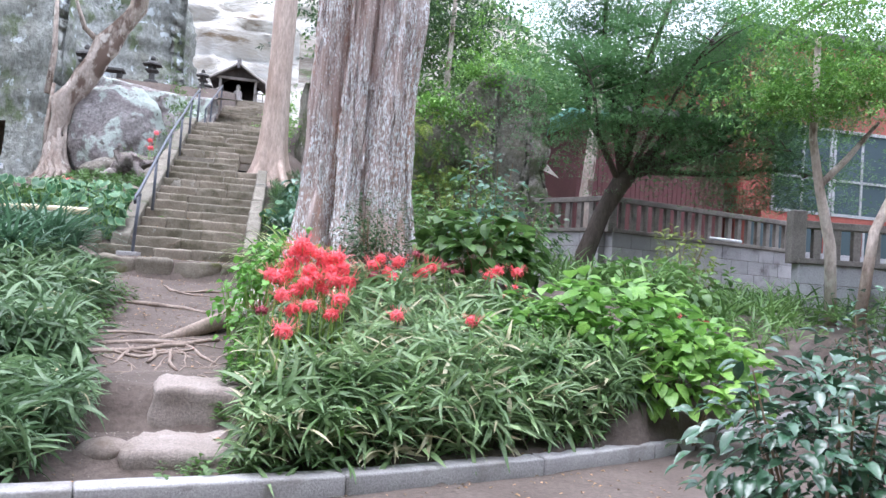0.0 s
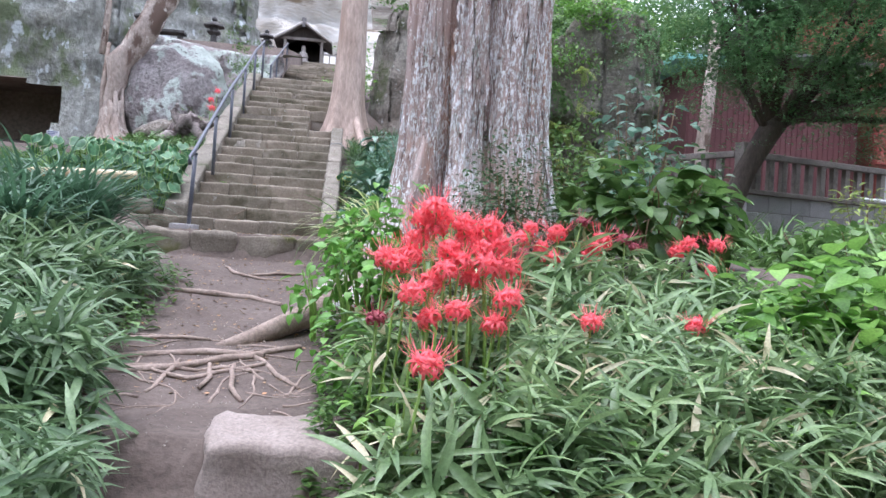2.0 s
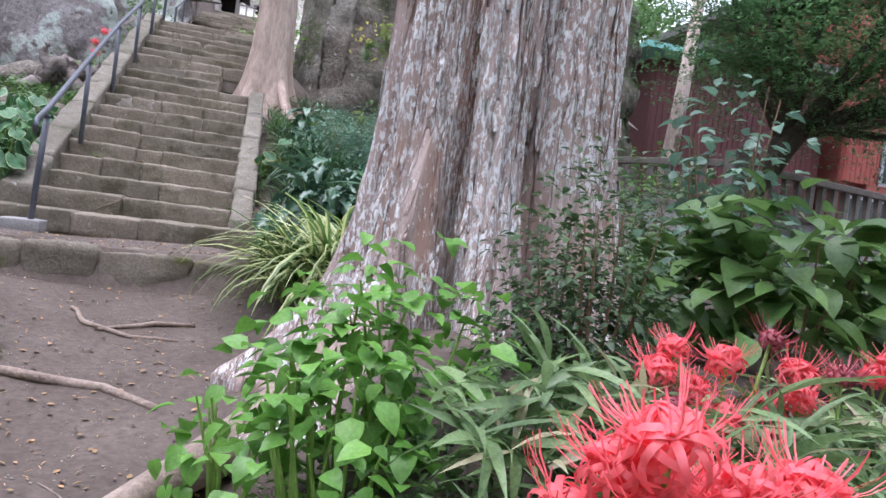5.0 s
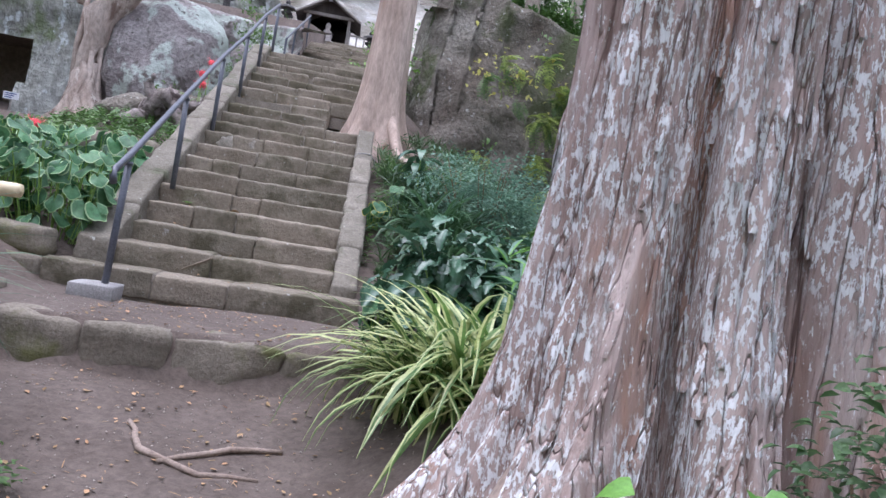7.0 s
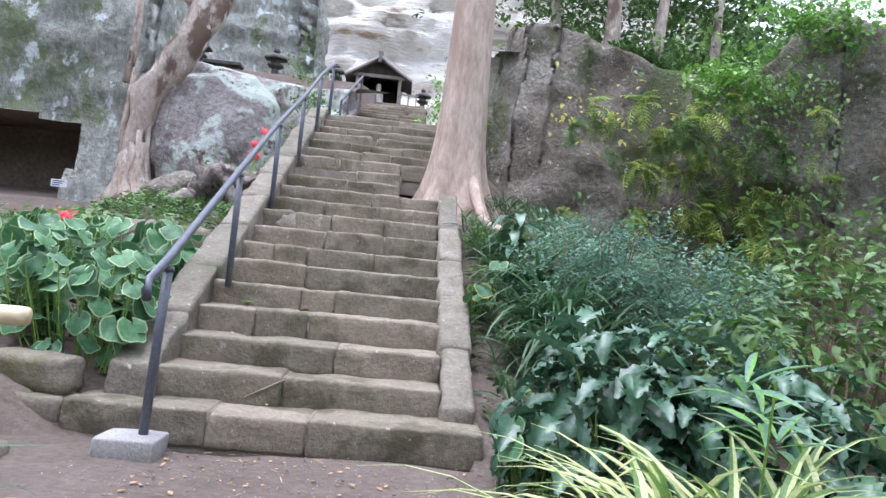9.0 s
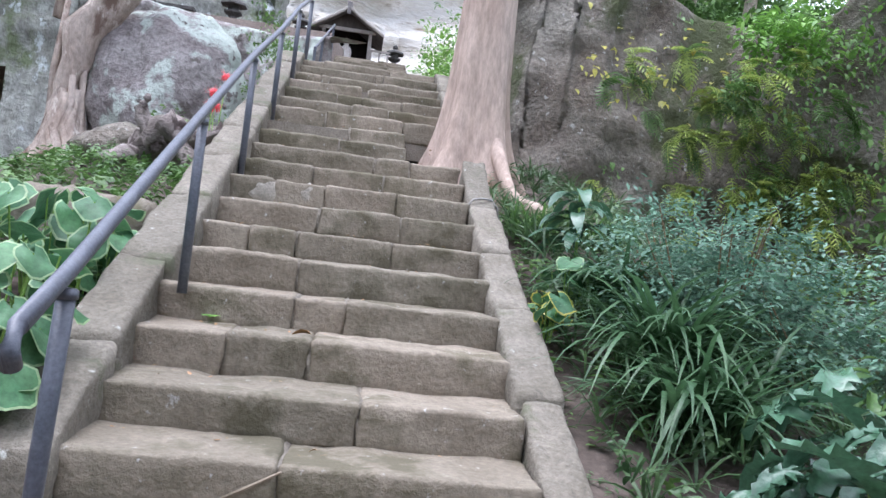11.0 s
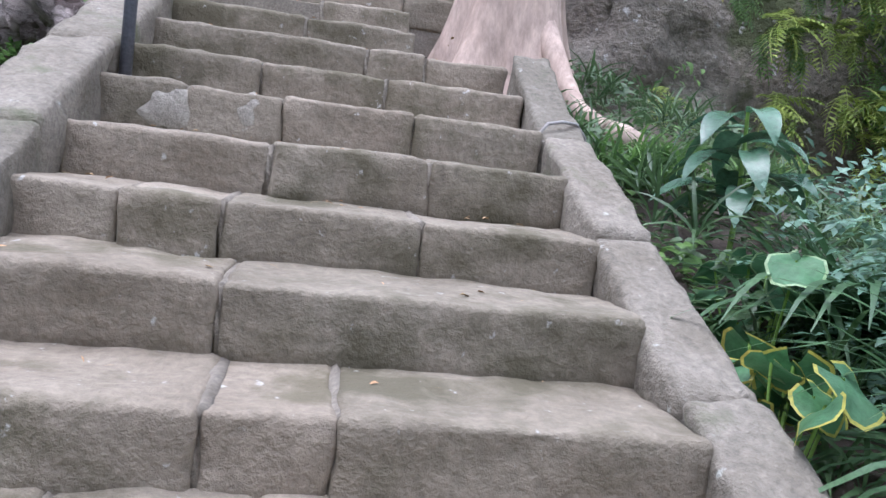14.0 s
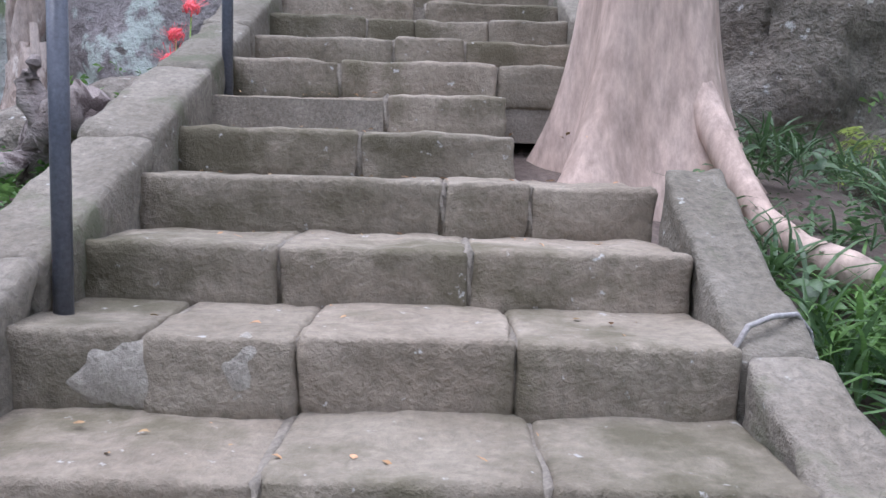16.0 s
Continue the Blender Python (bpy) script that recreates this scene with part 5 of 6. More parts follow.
scatter("leaves", [oval(0.06, 0.03, 20)], [place(-0.62, 4 * RUN - 0.04, 4 * RISE + 0.03, 72 * k, 15) for k in range(5)], ["leaf_bright"], p)


# ---- spider lilies ----
def lily_head(seed, rr=1.0):
    r = np.random.default_rng(seed)
    items = []
    for k in range(9):
        yaw = 40 * k + r.uniform(-12, 12)
        up = r.uniform(5, 55)
        cx = 0.045 * math.cos(radians(yaw + 90))
        cy = 0.045 * math.sin(radians(yaw + 90))
        cz = 0.03 * math.sin(radians(up))
        for j in range(6):
            items.append((strip(0.085 * rr, 0.0115, 5, -r.uniform(130, 220), 0.1, 0.8, 0.7), np.array(Matrix.Translation((cx * 0.6, cy * 0.6, cz)) @ Matrix.Rotation(radians(yaw), 4, "Z") @ Matrix.Rotation(radians(up), 4, "X") @ Matrix.Rotation(radians(60 * j), 4, "Y") @ Matrix.Rotation(radians(50), 4, "X"))))
        for j in range(4):
            items.append((strip(0.098, 0.0026, 3, -r.uniform(25, 60), 0.0, 0.2, 1.0), np.array(Matrix.Translation((cx * 0.6, cy * 0.6, cz)) @ Matrix.Rotation(radians(yaw + r.uniform(-25, 25)), 4, "Z") @ Matrix.Rotation(radians(up * 0.6 + r.uniform(-15, 10)), 4, "X"))))
    return join(*items)


HEADS = [lily_head(k) for k in range(6)]
OLD = [lily_head(k + 20, 0.6) for k in range(2)]
LILIES = [(1.68, -6.8, 0.1), (1.8, -6.7, 0.12), (1.93, -6.8, 0.03), (2.0, -6.95, -0.12), (1.78, -7.05, -0.16), (1.55, -6.95, -0.14), (2.7, -5.6, -0.08), (2.5, -5.5, 0.05), (3.0, -5.6, 0.02), (1.74, -6.85, 0.15), (1.62, -6.85, -0.1), (1.74, -6.8, 0.05), (1.89, -6.85, 0.08), (2.04, -6.8, 0.07), (1.81, -6.95, -0.05), (1.98, -6.9, -0.04), (2.13, -6.85, -0.14), (1.5, -6.85, -0.11), (1.72, -7.0, -0.22),
          (1.92, -6.95, -0.2), (2.08, -6.8, -0.01), (1.86, -7.0, -0.11), (1.66, -6.7, -0.02), (1.95, -6.7, 0.02), (1.6, -7.3, -0.26), (1.69, -7.3, -0.37), (1.81, -7.3, -0.33), (1.99, -7.3, -0.39), (2.05, -7.3, -0.27), (1.62, -7.87, -0.5),
          (2.65, -5.5, 0.0), (2.58, -5.45, 0.13), (2.76, -5.5, 0.11), (2.96, -5.5, -0.06), (3.1, -5.45, 0.07), (2.55, -7.0, -0.38), (3.96, -5.0, 0.1), (4.19, -5.0, 0.1), (3.86, -5.0, 0.04), (4.12, -5.1, -0.09), (4.27, -5.0, -0.21), (4.0, -5.2, -0.2), (3.3, -6.6, -0.4),
          (-2.47, 2.5, 1.36), (-1.94, 7.95, 3.1), (-1.8, 7.9, 3.3), (-1.85, 7.6, 2.85), (6.3, -4.8, -0.3), (6.9, -4.4, -0.35)]
FADED = [(3.25, -5.5, 0.09), (2.93, -5.5, 0.2), (2.5, -5.6, -0.05), (1.45, -7.15, -0.4), (3.4, -5.3, 0.05)]
for k, (x, y, z) in enumerate(LILIES + FADED):
    old = k >= len(LILIES)
    g = ground_z(x, y)
    if z - g < 0.12:
        g = z - 0.2
    bx, by = x + U(-0.1, 0.1), y + U(0.0, 0.12)
    th = plant("spider_lily", "withered dark red spider lily on a thin stalk" if old else "bright red spider lily on a bare green stalk", bx, by, g, "flower", "spider lilies")
    bm = bmesh.new()
    tube(bm, [(bx, by, g - 0.05), ((x + bx) / 2 + U(-0.02, 0.02), (y + by) / 2, (g + z) / 2), (x, y, z)], [0.0085, 0.0075, 0.006], 6)
    stalk = wpart("stalk", bm, "stem", th, "", True)
    scatter("flower_head", OLD if old else HEADS[k % 6:], [place(x, y, z, U(0, 360), G(0, 12), G(0, 12), U(1.0, 1.35))], ["petal_old" if old else "petal"], stalk)


# ---- broad-leaved plants ----
def bush(name, label, c, size, n, templates, material, leaf=1.0, stems=8, cat="shrub", shell=0.55, droop=20.0, stem_mat="twig", ground=None, group=""):
    """Leaves over the upper outside of an uneven mass, on stems from the ground."""
    x, y, z = c
    th = plant(name, label, x, y, z, cat, group)
    poses = []
    while len(poses) < n:
        d = G(0, 1, 3)
        d /= np.linalg.norm(d)
        if d[2] < -0.35:
            continue
        r = U(shell, 1.0) * (1 + 0.3 * noise.noise((d[0] * 1.8 + x, d[1] * 1.8 + y, d[2] * 1.8)))
        px, py, pz = x + d[0] * r * size[0], y + d[1] * r * size[1], z + size[2] * (0.35 + 0.65 * d[2] * r)
        yaw = math.degrees(math.atan2(d[1], d[0])) - 90 + G(0, 45)
        poses.append(place(px, py, pz, yaw, 35 * d[2] - droop + G(0, 18), G(0, 18), leaf * U(0.65, 1.25)))
    (leaf_parts if n < 240 else scatter)("leaf" if n < 240 else "leaves", templates, poses, material if isinstance(material, list) else [material], th)
    for k in range(stems):
        a = U(0, 6.28)
        bm = bmesh.new()
        e = (x + 0.6 * size[0] * math.cos(a), y + 0.6 * size[1] * math.sin(a), z + size[2] * U(0.5, 0.85))
        tube(bm, [(x + 0.15 * size[0] * math.cos(a), y + 0.15 * size[1] * math.sin(a), z - 0.25), (x + 0.35 * size[0] * math.cos(a + 0.2), y + 0.35 * size[1] * math.sin(a + 0.2), z + size[2] * 0.3), e], [0.012, 0.009, 0.004], 6)
        wpart("stem", bm, stem_mat, th)
    return th


HYD = [oval(0.13, 0.085, 35, 0.16, 5), oval(0.12, 0.075, 15, 0.22, 5), oval(0.14, 0.09, 50, 0.14, 5)]
bush("hydrangea", "lush light green hydrangea bush", (4.9, -5.9, -0.9), (1.2, 0.8, 1.0), 850, HYD, "leaf_hyd", 1.45, 14)
bush("hydrangea", "light green hydrangea spilling over the kerb", (5.5, -6.5, -1.2), (0.85, 0.5, 0.9), 460, HYD, "leaf_hyd", 1.4, 8)
bush("hydrangea", "broad-leaved green shrub behind the lilies", (3.95, -4.2, -0.1), (0.8, 0.6, 0.95), 420, HYD, "leaf_mid", 1.7, 10)
bush("hydrangea", "lower hydrangea growing among bamboo grass", (4.1, -6.2, -0.95), (0.75, 0.6, 0.7), 340, HYD, "leaf_hyd", 1.3, 6)
bush("hydrangea", "green shrub between the hydrangea and the fence", (6.3, -3.6, -0.4), (1.1, 0.9, 0.9), 520, HYD, "leaf_mid", 1.2, 8)
bush("hydrangea", "green shrub at the maple's foot", (7.6, -2.2, -0.2), (1.1, 0.8, 0.8), 420, HYD, "leaf_mid", 1.1, 8)
bush("garden_shrub", "yellowish green shrub before the block wall", (8.6, -0.6, 0.0), (0.7, 0.5, 1.3), 320, [oval(0.12, 0.04, 30), oval(0.11, 0.035, 45)], "leaf_fern", 1.1, 10)
bush("camellia", "glossy dark green camellia bush", (4.4, -9.9, -1.4), (0.68, 0.6, 1.2), 1000, [oval(0.09, 0.042, 30, 0.2, 4), oval(0.085, 0.046, 45, 0.25, 4)], "leaf_gloss", 1.35, 10, shell=0.35)
bush("camellia", "glossy camellia beside the slim trees", (7.6, -6.6, -1.3), (0.8, 0.6, 1.6), 420, [oval(0.09, 0.042, 30, 0.2, 4)], "leaf_gloss", 1.3, 10, shell=0.35)
HEART = [oval(0.085, 0.065, 30, 0.12, 4, 0.34), oval(0.075, 0.06, 50, 0.16, 4, 0.34)]
bush("four_oclock", "bright green heart-leaved plant with pink buds", (1.42, -5.45, -0.75), (0.36, 0.3, 0.88), 160, HEART, "leaf_bright", 1.15, 9, stem_mat="stem", droop=30)
bush("four_oclock", "bright green heart-leaved plant against the trunk", (1.75, -5.05, -0.6), (0.45, 0.28, 1.02), 210, HEART, "leaf_bright", 1.2, 8, stem_mat="stem", droop=30)
bush("four_oclock", "bright green heart-leaved plant at the root", (1.15, -4.95, -0.7), (0.28, 0.2, 0.62), 60, HEART, "leaf_bright", 1.15, 6, stem_mat="stem", droop=30)
bush("four_oclock", "bright green heart-leaved plant in front of the trunk", (1.5, -5.2, -0.5), (0.36, 0.2, 0.85), 200, HEART, "leaf_bright", 1.15, 8, stem_mat="stem", droop=30)
bush("four_oclock", "bright green leafy plant beside the path", (1.5, -6.3, -0.95), (0.4, 0.4, 0.55), 170, HEART, "leaf_bright", 0.9, 9, stem_mat="stem", droop=30)
for x, y, n in ((2.5, -7.5, 60), (3.3, -7.2, 70), (3.9, -6.9, 70), (2.0, -7.9, 40), (1.65, -7.0, 60)):
    bush("mound_plant", "light green leafy plant among the bamboo grass", (x, y, ground_z(x, y)), (0.3, 0.25, 0.38), n, [oval(0.09, 0.058, 30), oval(0.08, 0.05, 45)], "leaf_hyd", 1.0, 4, stem_mat="stem", group="mound plants")
SMALL = [oval(0.045, 0.026, 30, 0.2, 3), oval(0.04, 0.022, 45, 0.2, 3)]
bush("trunk_shrub", "dense dark small-leaved shrub at the trunk's foot", (2.55, -4.75, -0.55), (0.5, 0.36, 1.4), 3200, SMALL, "leaf_dark", 1.15, 10, shell=0.3)
bush("trunk_shrub", "dark small-leaved ground shrub under the trunk", (2.3, -5.3, -0.75), (0.8, 0.5, 0.75), 2600, SMALL, "leaf_dark", 1.15, 8, shell=0.3)
bush("vine_shrub", "tall leafy vine shrub behind the trunk", (4.3, -3.0, 0.0), (0.55, 0.5, 2.0), 260, HYD, "leaf_blue", 0.95, 12, shell=0.2)
bush("leafy_shrub", "dark green shrub between trunk and rock", (5.0, -1.6, 0.0), (1.1, 0.9, 1.5), 520, [oval(0.11, 0.05, 30)], "leaf_dark", 1.2, 10)
bush("leafy_shrub", "green shrub at the fence's end", (5.8, 0.6, 0.1), (1.0, 0.8, 1.7), 520, [oval(0.11, 0.05, 30)], "leaf_mid", 1.2, 10)
bush("leafy_shrub", "green shrub under the rock corner", (5.2, 3.2, 0.3), (1.3, 1.0, 2.2), 700, [oval(0.12, 0.06, 30)], "leaf_mid", 1.2, 10)
# large toothed leaves by the first step
def toothed(length, width, bend, seed, segs=11):
    """A large leaf with a toothed, wavy edge and a sunken midrib."""
    V, F, I = [], [], []
    y = z = 0.0
    for i in range(segs + 1):
        f = i / segs
        w = width * (math.sin(math.pi * min(0.98, 0.06 + f * 0.94)) ** 0.6) * (0.68 if i % 2 else 1.08) + 0.004
        ripple = 0.14 * w * math.sin(2.4 * i + seed)
        V += [(-w / 2, y + 0.03 * (i % 2), z + w * 0.16 + ripple), (-w / 4, y, z + w * 0.12), (0, y, z), (w / 4, y, z + w * 0.12), (w / 2, y + 0.03 * (i % 2), z + w * 0.16 - ripple)]
        a = -radians(bend) * f
        y += math.cos(a) * length / segs
        z += math.sin(a) * length / segs
    for i in range(segs):
        for k in range(4):
            a = 5 * i + k
            F.append((a, a + 1, a + 6, a + 5))
            I.append(0)
    return np.array(V), F, I


BIG = [toothed(0.34, 0.15, 75, 0), toothed(0.3, 0.14, 95, 2), toothed(0.38, 0.16, 60, 4)]
bush("acanthus", "large glossy blue-green leaved plant beside the steps", (1.9, -0.4, 0.0), (0.68, 0.5, 1.0), 230, BIG, "leaf_acanthus", 0.82, 10, shell=0.45, stem_mat="stem")
bush("acanthus", "broad-leaved plant below the dark rock", (2.6, -0.6, -0.1), (0.7, 0.5, 0.95), 190, BIG, "leaf_acanthus", 0.82, 8, shell=0.45, stem_mat="stem")
bush("leafy_shrub", "green leafy shrub under the rock", (3.6, 0.5, 0.1), (1.1, 0.9, 1.4), 950, [toothed(0.12, 0.06, 35, 1, 5), oval(0.13, 0.045, 35)], "leaf_mid", 1.1, 9)


def spray(seed, n=11, size=0.035):
    r = np.random.default_rng(seed)
    return join(*[(oval(size * r.uniform(0.8, 1.3), size * 0.45, 20, 0.1, 2), place((k % 3 - 1) * 0.035, 0.03 * (k // 2), -0.01 * (k % 3), (k % 2 * 2 - 1) * r.uniform(20, 75), r.uniform(-15, 15), 0)) for k in range(n)])


SPRAY = [spray(k) for k in range(6)]
bush("nandina", "feathery blue-green nandina beside the steps", (2.4, 2.4, 0.8), (0.8, 0.7, 1.15), 850, SPRAY, "leaf_blue", 1.5, 12, shell=0.2, droop=15)
bush("nandina", "feathery nandina below the rock face", (3.1, 1.9, 0.5), (0.85, 0.8, 1.15), 750, SPRAY, "leaf_blue", 1.5, 9, shell=0.2, droop=15)
for x, y in ((1.75, 3.25),):
    p = plant("ginger_plant", "dark plant with long hanging glossy leaves", x, y, 1.2)
    leaf_parts("leaf", [oval(0.4, 0.125, 75, 0.15, 8, 0.5), oval(0.36, 0.11, 95, 0.18, 8, 0.5)], [place(x + U(-0.05, 0.05), y + U(-0.05, 0.05), 1.5 + 0.02 * k, 47 * k, U(0, 30), G(0, 10)) for k in range(20)], ["leaf_acanthus"], p)
    bm = bmesh.new()
    tube(bm, [(x, y, 1.0), (x + 0.02, y, 1.5), (x, y, 1.9)], [0.014, 0.012, 0.008], 7)
    wpart("stem", bm, "stem", p)


def clump(name, label, x, y, n, long, wide, materials, two=False, up=(35, 85), bend=(70, 140), spread=0.12, z=None, group=""):
    """A tuft of arching strap leaves."""
    z = ground_z(x, y) if z is None else z
    p = plant(name, label, x, y, z, "plant", group)
    T = [strip(long * U(0.7, 1.15), wide * U(0.8, 1.2), 7, U(*bend), 0.22, 0.95, 0.6, two) for _ in range(14)]
    leaf_parts("leaf", T, [place(x + G(0, spread), y + G(0, spread), z - 0.02, U(0, 360), U(*up), G(0, 14), U(0.7, 1.1)) for _ in range(n)], materials, p)
    return p


clump("striped_plant", "arching plant with cream-striped green leaves beside the trunk", 1.72, -2.2, 300, 1.1, 0.046, ["leaf_mid", "leaf_stripe"], True, z=-0.18, spread=0.17, up=(45, 90), bend=(90, 165))
clump("striped_plant", "second tuft of cream-striped leaves by the trunk", 1.95, -1.95, 290, 1.1, 0.046, ["leaf_mid", "leaf_stripe"], True, z=-0.14, spread=0.17, up=(45, 90), bend=(90, 165))
bb = plant("striped_bamboo", "striped dwarf bamboo in front of the large leaves", 2.1, -1.6, -0.2)
leaf_parts("leaf", [strip(0.36, 0.045, 5, 30, 0.15, 1.0, 0.3, True), strip(0.3, 0.04, 5, 45, 0.15, 1.0, 0.3, True)], [place(2.12 + 0.12 * (k // 8) - 0.12, -1.7 + 0.1 * (k // 8), 0.7 - 0.12 * (k // 8) + 0.012 * (k % 8), 47 * k, U(0, 45), G(0, 10)) for k in range(24)], ["leaf_blue", "leaf_bright"], bb)
bm = bmesh.new()
tube(bm, [(2.1, -1.6, -0.3), (2.11, -1.65, 0.3), (2.12, -1.7, 0.8)], 0.006, 6)
wpart("stem", bm, "stem", bb)
for x, y, n, L, lab in ((-1.15, -3.3, 240, 1.1, "dark green arching strap-leaved plant on the bank"), (-1.35, -4.2, 200, 1.1, "strap-leaved plant lower on the bank"), (-1.55, -3.0, 220, 1.35, "tall strap-leaved plant behind the bank"), (-0.75, -4.3, 90, 0.6, "small strap-leaved tuft at the path's edge"),
                        (-1.9, -3.6, 200, 1.25, "tall strap-leaved plant deep in the bank"), (-1.5, -2.75, 240, 1.3, "tall strap-leaved plant near the terrace"), (-2.4, -2.9, 180, 1.25, "tall dark strap-leaved plant at the terrace"), (-2.9, -4.0, 150, 1.0, "strap-leaved plant far down the bank")):
    clump("strap_plant", lab, x, y, n, L, 0.036, ["leaf_tall"], group="strap plants", up=(55, 90), bend=(60, 135), z=ground_z(x, y) + 0.08)
for x, y, n, L, lab in ((1.95, 1.75, 280, 1.05, "dark strap-leaved tuft beside the step border"), (1.95, 1.15, 220, 0.95, "second dark tuft lower beside the border"), (1.85, 2.6, 170, 0.8, "strap-leaved tuft further up the border")):
    clump("strap_plant", lab, x, y, n, L, 0.034, ["leaf_strap"], group="strap plants", up=(50, 90), bend=(80, 150), z=ground_z(x, y) + 0.02)
for x, y, n, L, lab in ((1.55, 4.0, 110, 0.5, "grassy tuft beside the tree root"), (1.85, 4.3, 110, 0.5, "grassy tuft below the rock"), (2.2, 3.9, 90, 0.5, "grassy tuft on the slope under the rock")):
    clump("strap_plant", lab, x, y, n, L, 0.018, ["leaf_mid"], group="strap plants", up=(45, 88), z=ground_z(x, y) + 0.06)


# ---- ligularia with round, pale-edged leaves ----
def ligularia(x, y, n, rx, ry, h, label, r=0.1, z=None, edge="rim"):
    z = ground_z(x, y) if z is None else z
    p = plant("ligularia", label, x, y, z, "plant", "ligularia")
    D = [disc(r * s, k) for k, s in enumerate((0.9, 1.0, 1.15, 1.3))]
    for k in range(n):
        px, py, pz = x + U(-rx, rx), y + U(-ry, ry), z + U(0.12, 1.0) * h
        yaw = math.degrees(math.atan2(py - y, px - x)) - 90 + G(0, 40)
        bm = bmesh.new()
        tube(bm, [(px * 0.6 + x * 0.4, py * 0.6 + y * 0.4, z - 0.05), (px, py, pz)], 0.005, 5, False)
        stalk = wpart("stalk", bm, "stem", p)
        scatter("leaf", [D[k % 4]], [place(px, py, pz, yaw, -42 + G(0, 18), G(0, 15))], ["leaf_round", edge], stalk)


ligularia(-1.5, 0.75, 85, 0.45, 0.35, 0.75, "round-leaved green plant with pale leaf edges", 0.085, z=0.33)
ligularia(-2.2, 1.0, 80, 0.5, 0.45, 0.85, "round-leaved plant in the stone-edged bed", 0.085, z=0.4)
ligularia(-1.5, 1.9, 55, 0.3, 0.55, 0.85, "round-leaved plant beside the stair border", 0.1, z=0.55)
ligularia(-2.3, 2.1, 50, 0.5, 0.5, 0.8, "round-leaved plant behind the first ones", 0.09, z=0.6)
ligularia(-2.9, 0.9, 40, 0.4, 0.4, 0.8, "round-leaved plant at the bed's far end", 0.09, z=0.42)
ligularia(1.27, 2.0, 15, 0.08, 0.28, 0.24, "yellow-edged round leaves leaning over the border", 0.085, z=0.88, edge="leaf_yellow")
ligularia(1.38, -0.45, 22, 0.16, 0.22, 0.36, "round green leaves at the foot of the steps", 0.07, z=0.02)
ligularia(1.55, 2.6, 16, 0.12, 0.3, 0.3, "round leaves beside the upper border stones", 0.07, z=1.05)
bush("bed_shrub", "low green plants filling the bed behind", (-2.6, 3.4, 0.8), (1.2, 0.9, 0.7), 380, HYD, "leaf_mid", 0.9, 6)
ms = stone(-2.1, -1.2, 2.6, 3.2, 0.6, 1.4, 0.1, 0.08, 0.08, 12.0)
tagged(link_bm("mossy_rock", ms, "moss_stone", True), "mossy rock behind the round-leaved plants", "rock")


poses = []
for k in range(1500):
    x, y = U(1.3, 4.2), U(0.2, 6.6)
    poses.append(place(x, y, ground_z(x, y) + U(0.0, 0.22), U(0, 360), G(0, 20), G(0, 20), U(0.7, 1.6)))
tagged(scatter("slope_cover", [WEED[0], SPRAY[0], FILL], poses, ["leaf_dark"]), "low green growth covering the slope beside the steps", "ground cover", kind="stuff")

poses = []
for k in range(2600):
    x, y = U(-6.5, -1.3), U(0.6, 8.5)
    poses.append(place(x, y, ground_z(x, y) + U(0.0, 0.2), U(0, 360), G(0, 20), G(0, 20), U(0.8, 1.9)))
tagged(scatter("bed_cover", [WEED[0]], poses, ["leaf_mid"]), "low green growth on the planted bank", "ground cover", kind="stuff")
poses = []
for k in range(1300):
    x, y = U(5.6, 13.0), U(-7.0, 1.2)
    if y > kerb_y(x) + 0.3:
        poses.append(place(x, y, ground_z(x, y) + U(0.0, 0.3), U(0, 360), G(0, 20), G(0, 20), U(1.2, 2.8)))
tagged(scatter("garden_cover", [WEED[0], FILL], poses, ["leaf_mid"]), "low green growth before the stone fence", "ground cover", kind="stuff")

# ---- ferns and creepers on the rock ----
def frond(seed):
    r = np.random.default_rng(seed)
    items = [(strip(0.34, 0.006, 6, 70, 0, 0.3, 1.0), np.eye(4))]
    y = z = 0.0
    for k in range(9):
        a = -radians(70) * k / 9
        for s in (-1, 1):
            items.append((strip(0.085 * math.sin(math.pi * (k + 1.5) / 11), 0.02, 2, 30, 0.1, 1.0, 0.6), place(0, y, z, -s * 65, math.degrees(a) * 0.5, 0)))
        y += math.cos(a) * 0.034
        z += math.sin(a) * 0.034
    return join(*items)


FROND = [frond(k) for k in range(4)]


def fern(x, y, z, n, s, material, label):
    p = plant("fern", label, x, y, z, "fern", "ferns on the rock")
    scatter("fronds", FROND, [place(x + G(0, 0.05), y, z + G(0, 0.05), 180 + U(-65, 65), U(-55, 35), G(0, 15), s * U(0.7, 1.2)) for _ in range(n)], [material], p)


def rock_y(x):
    return 7.25 - 0.1 * max(0.0, x - 4.8) - 0.35 * smoothstep(5.2, 6.4, x)


for k in range(96):
    x = 4.9 + G(0, 0.8) if k < 60 else 5.4 + abs(G(0, 1.0)) if k < 90 else U(2.6, 4.4)
    x = min(x, 7.0)
    z = (2.9 + G(0, 0.95)) if k < 90 else U(3.5, 4.2)
    z = max(1.6, min(4.3, z))
    fern(x, rock_y(x) - U(0.1, 0.45) - 0.02 * z, z, int(U(7, 13)), U(0.9, 1.5), "leaf_fern" if k % 3 else "leaf_mid", "arching green fern rooted in the rock face" if k % 3 else "darker fern rooted in the rock face")
poses = []
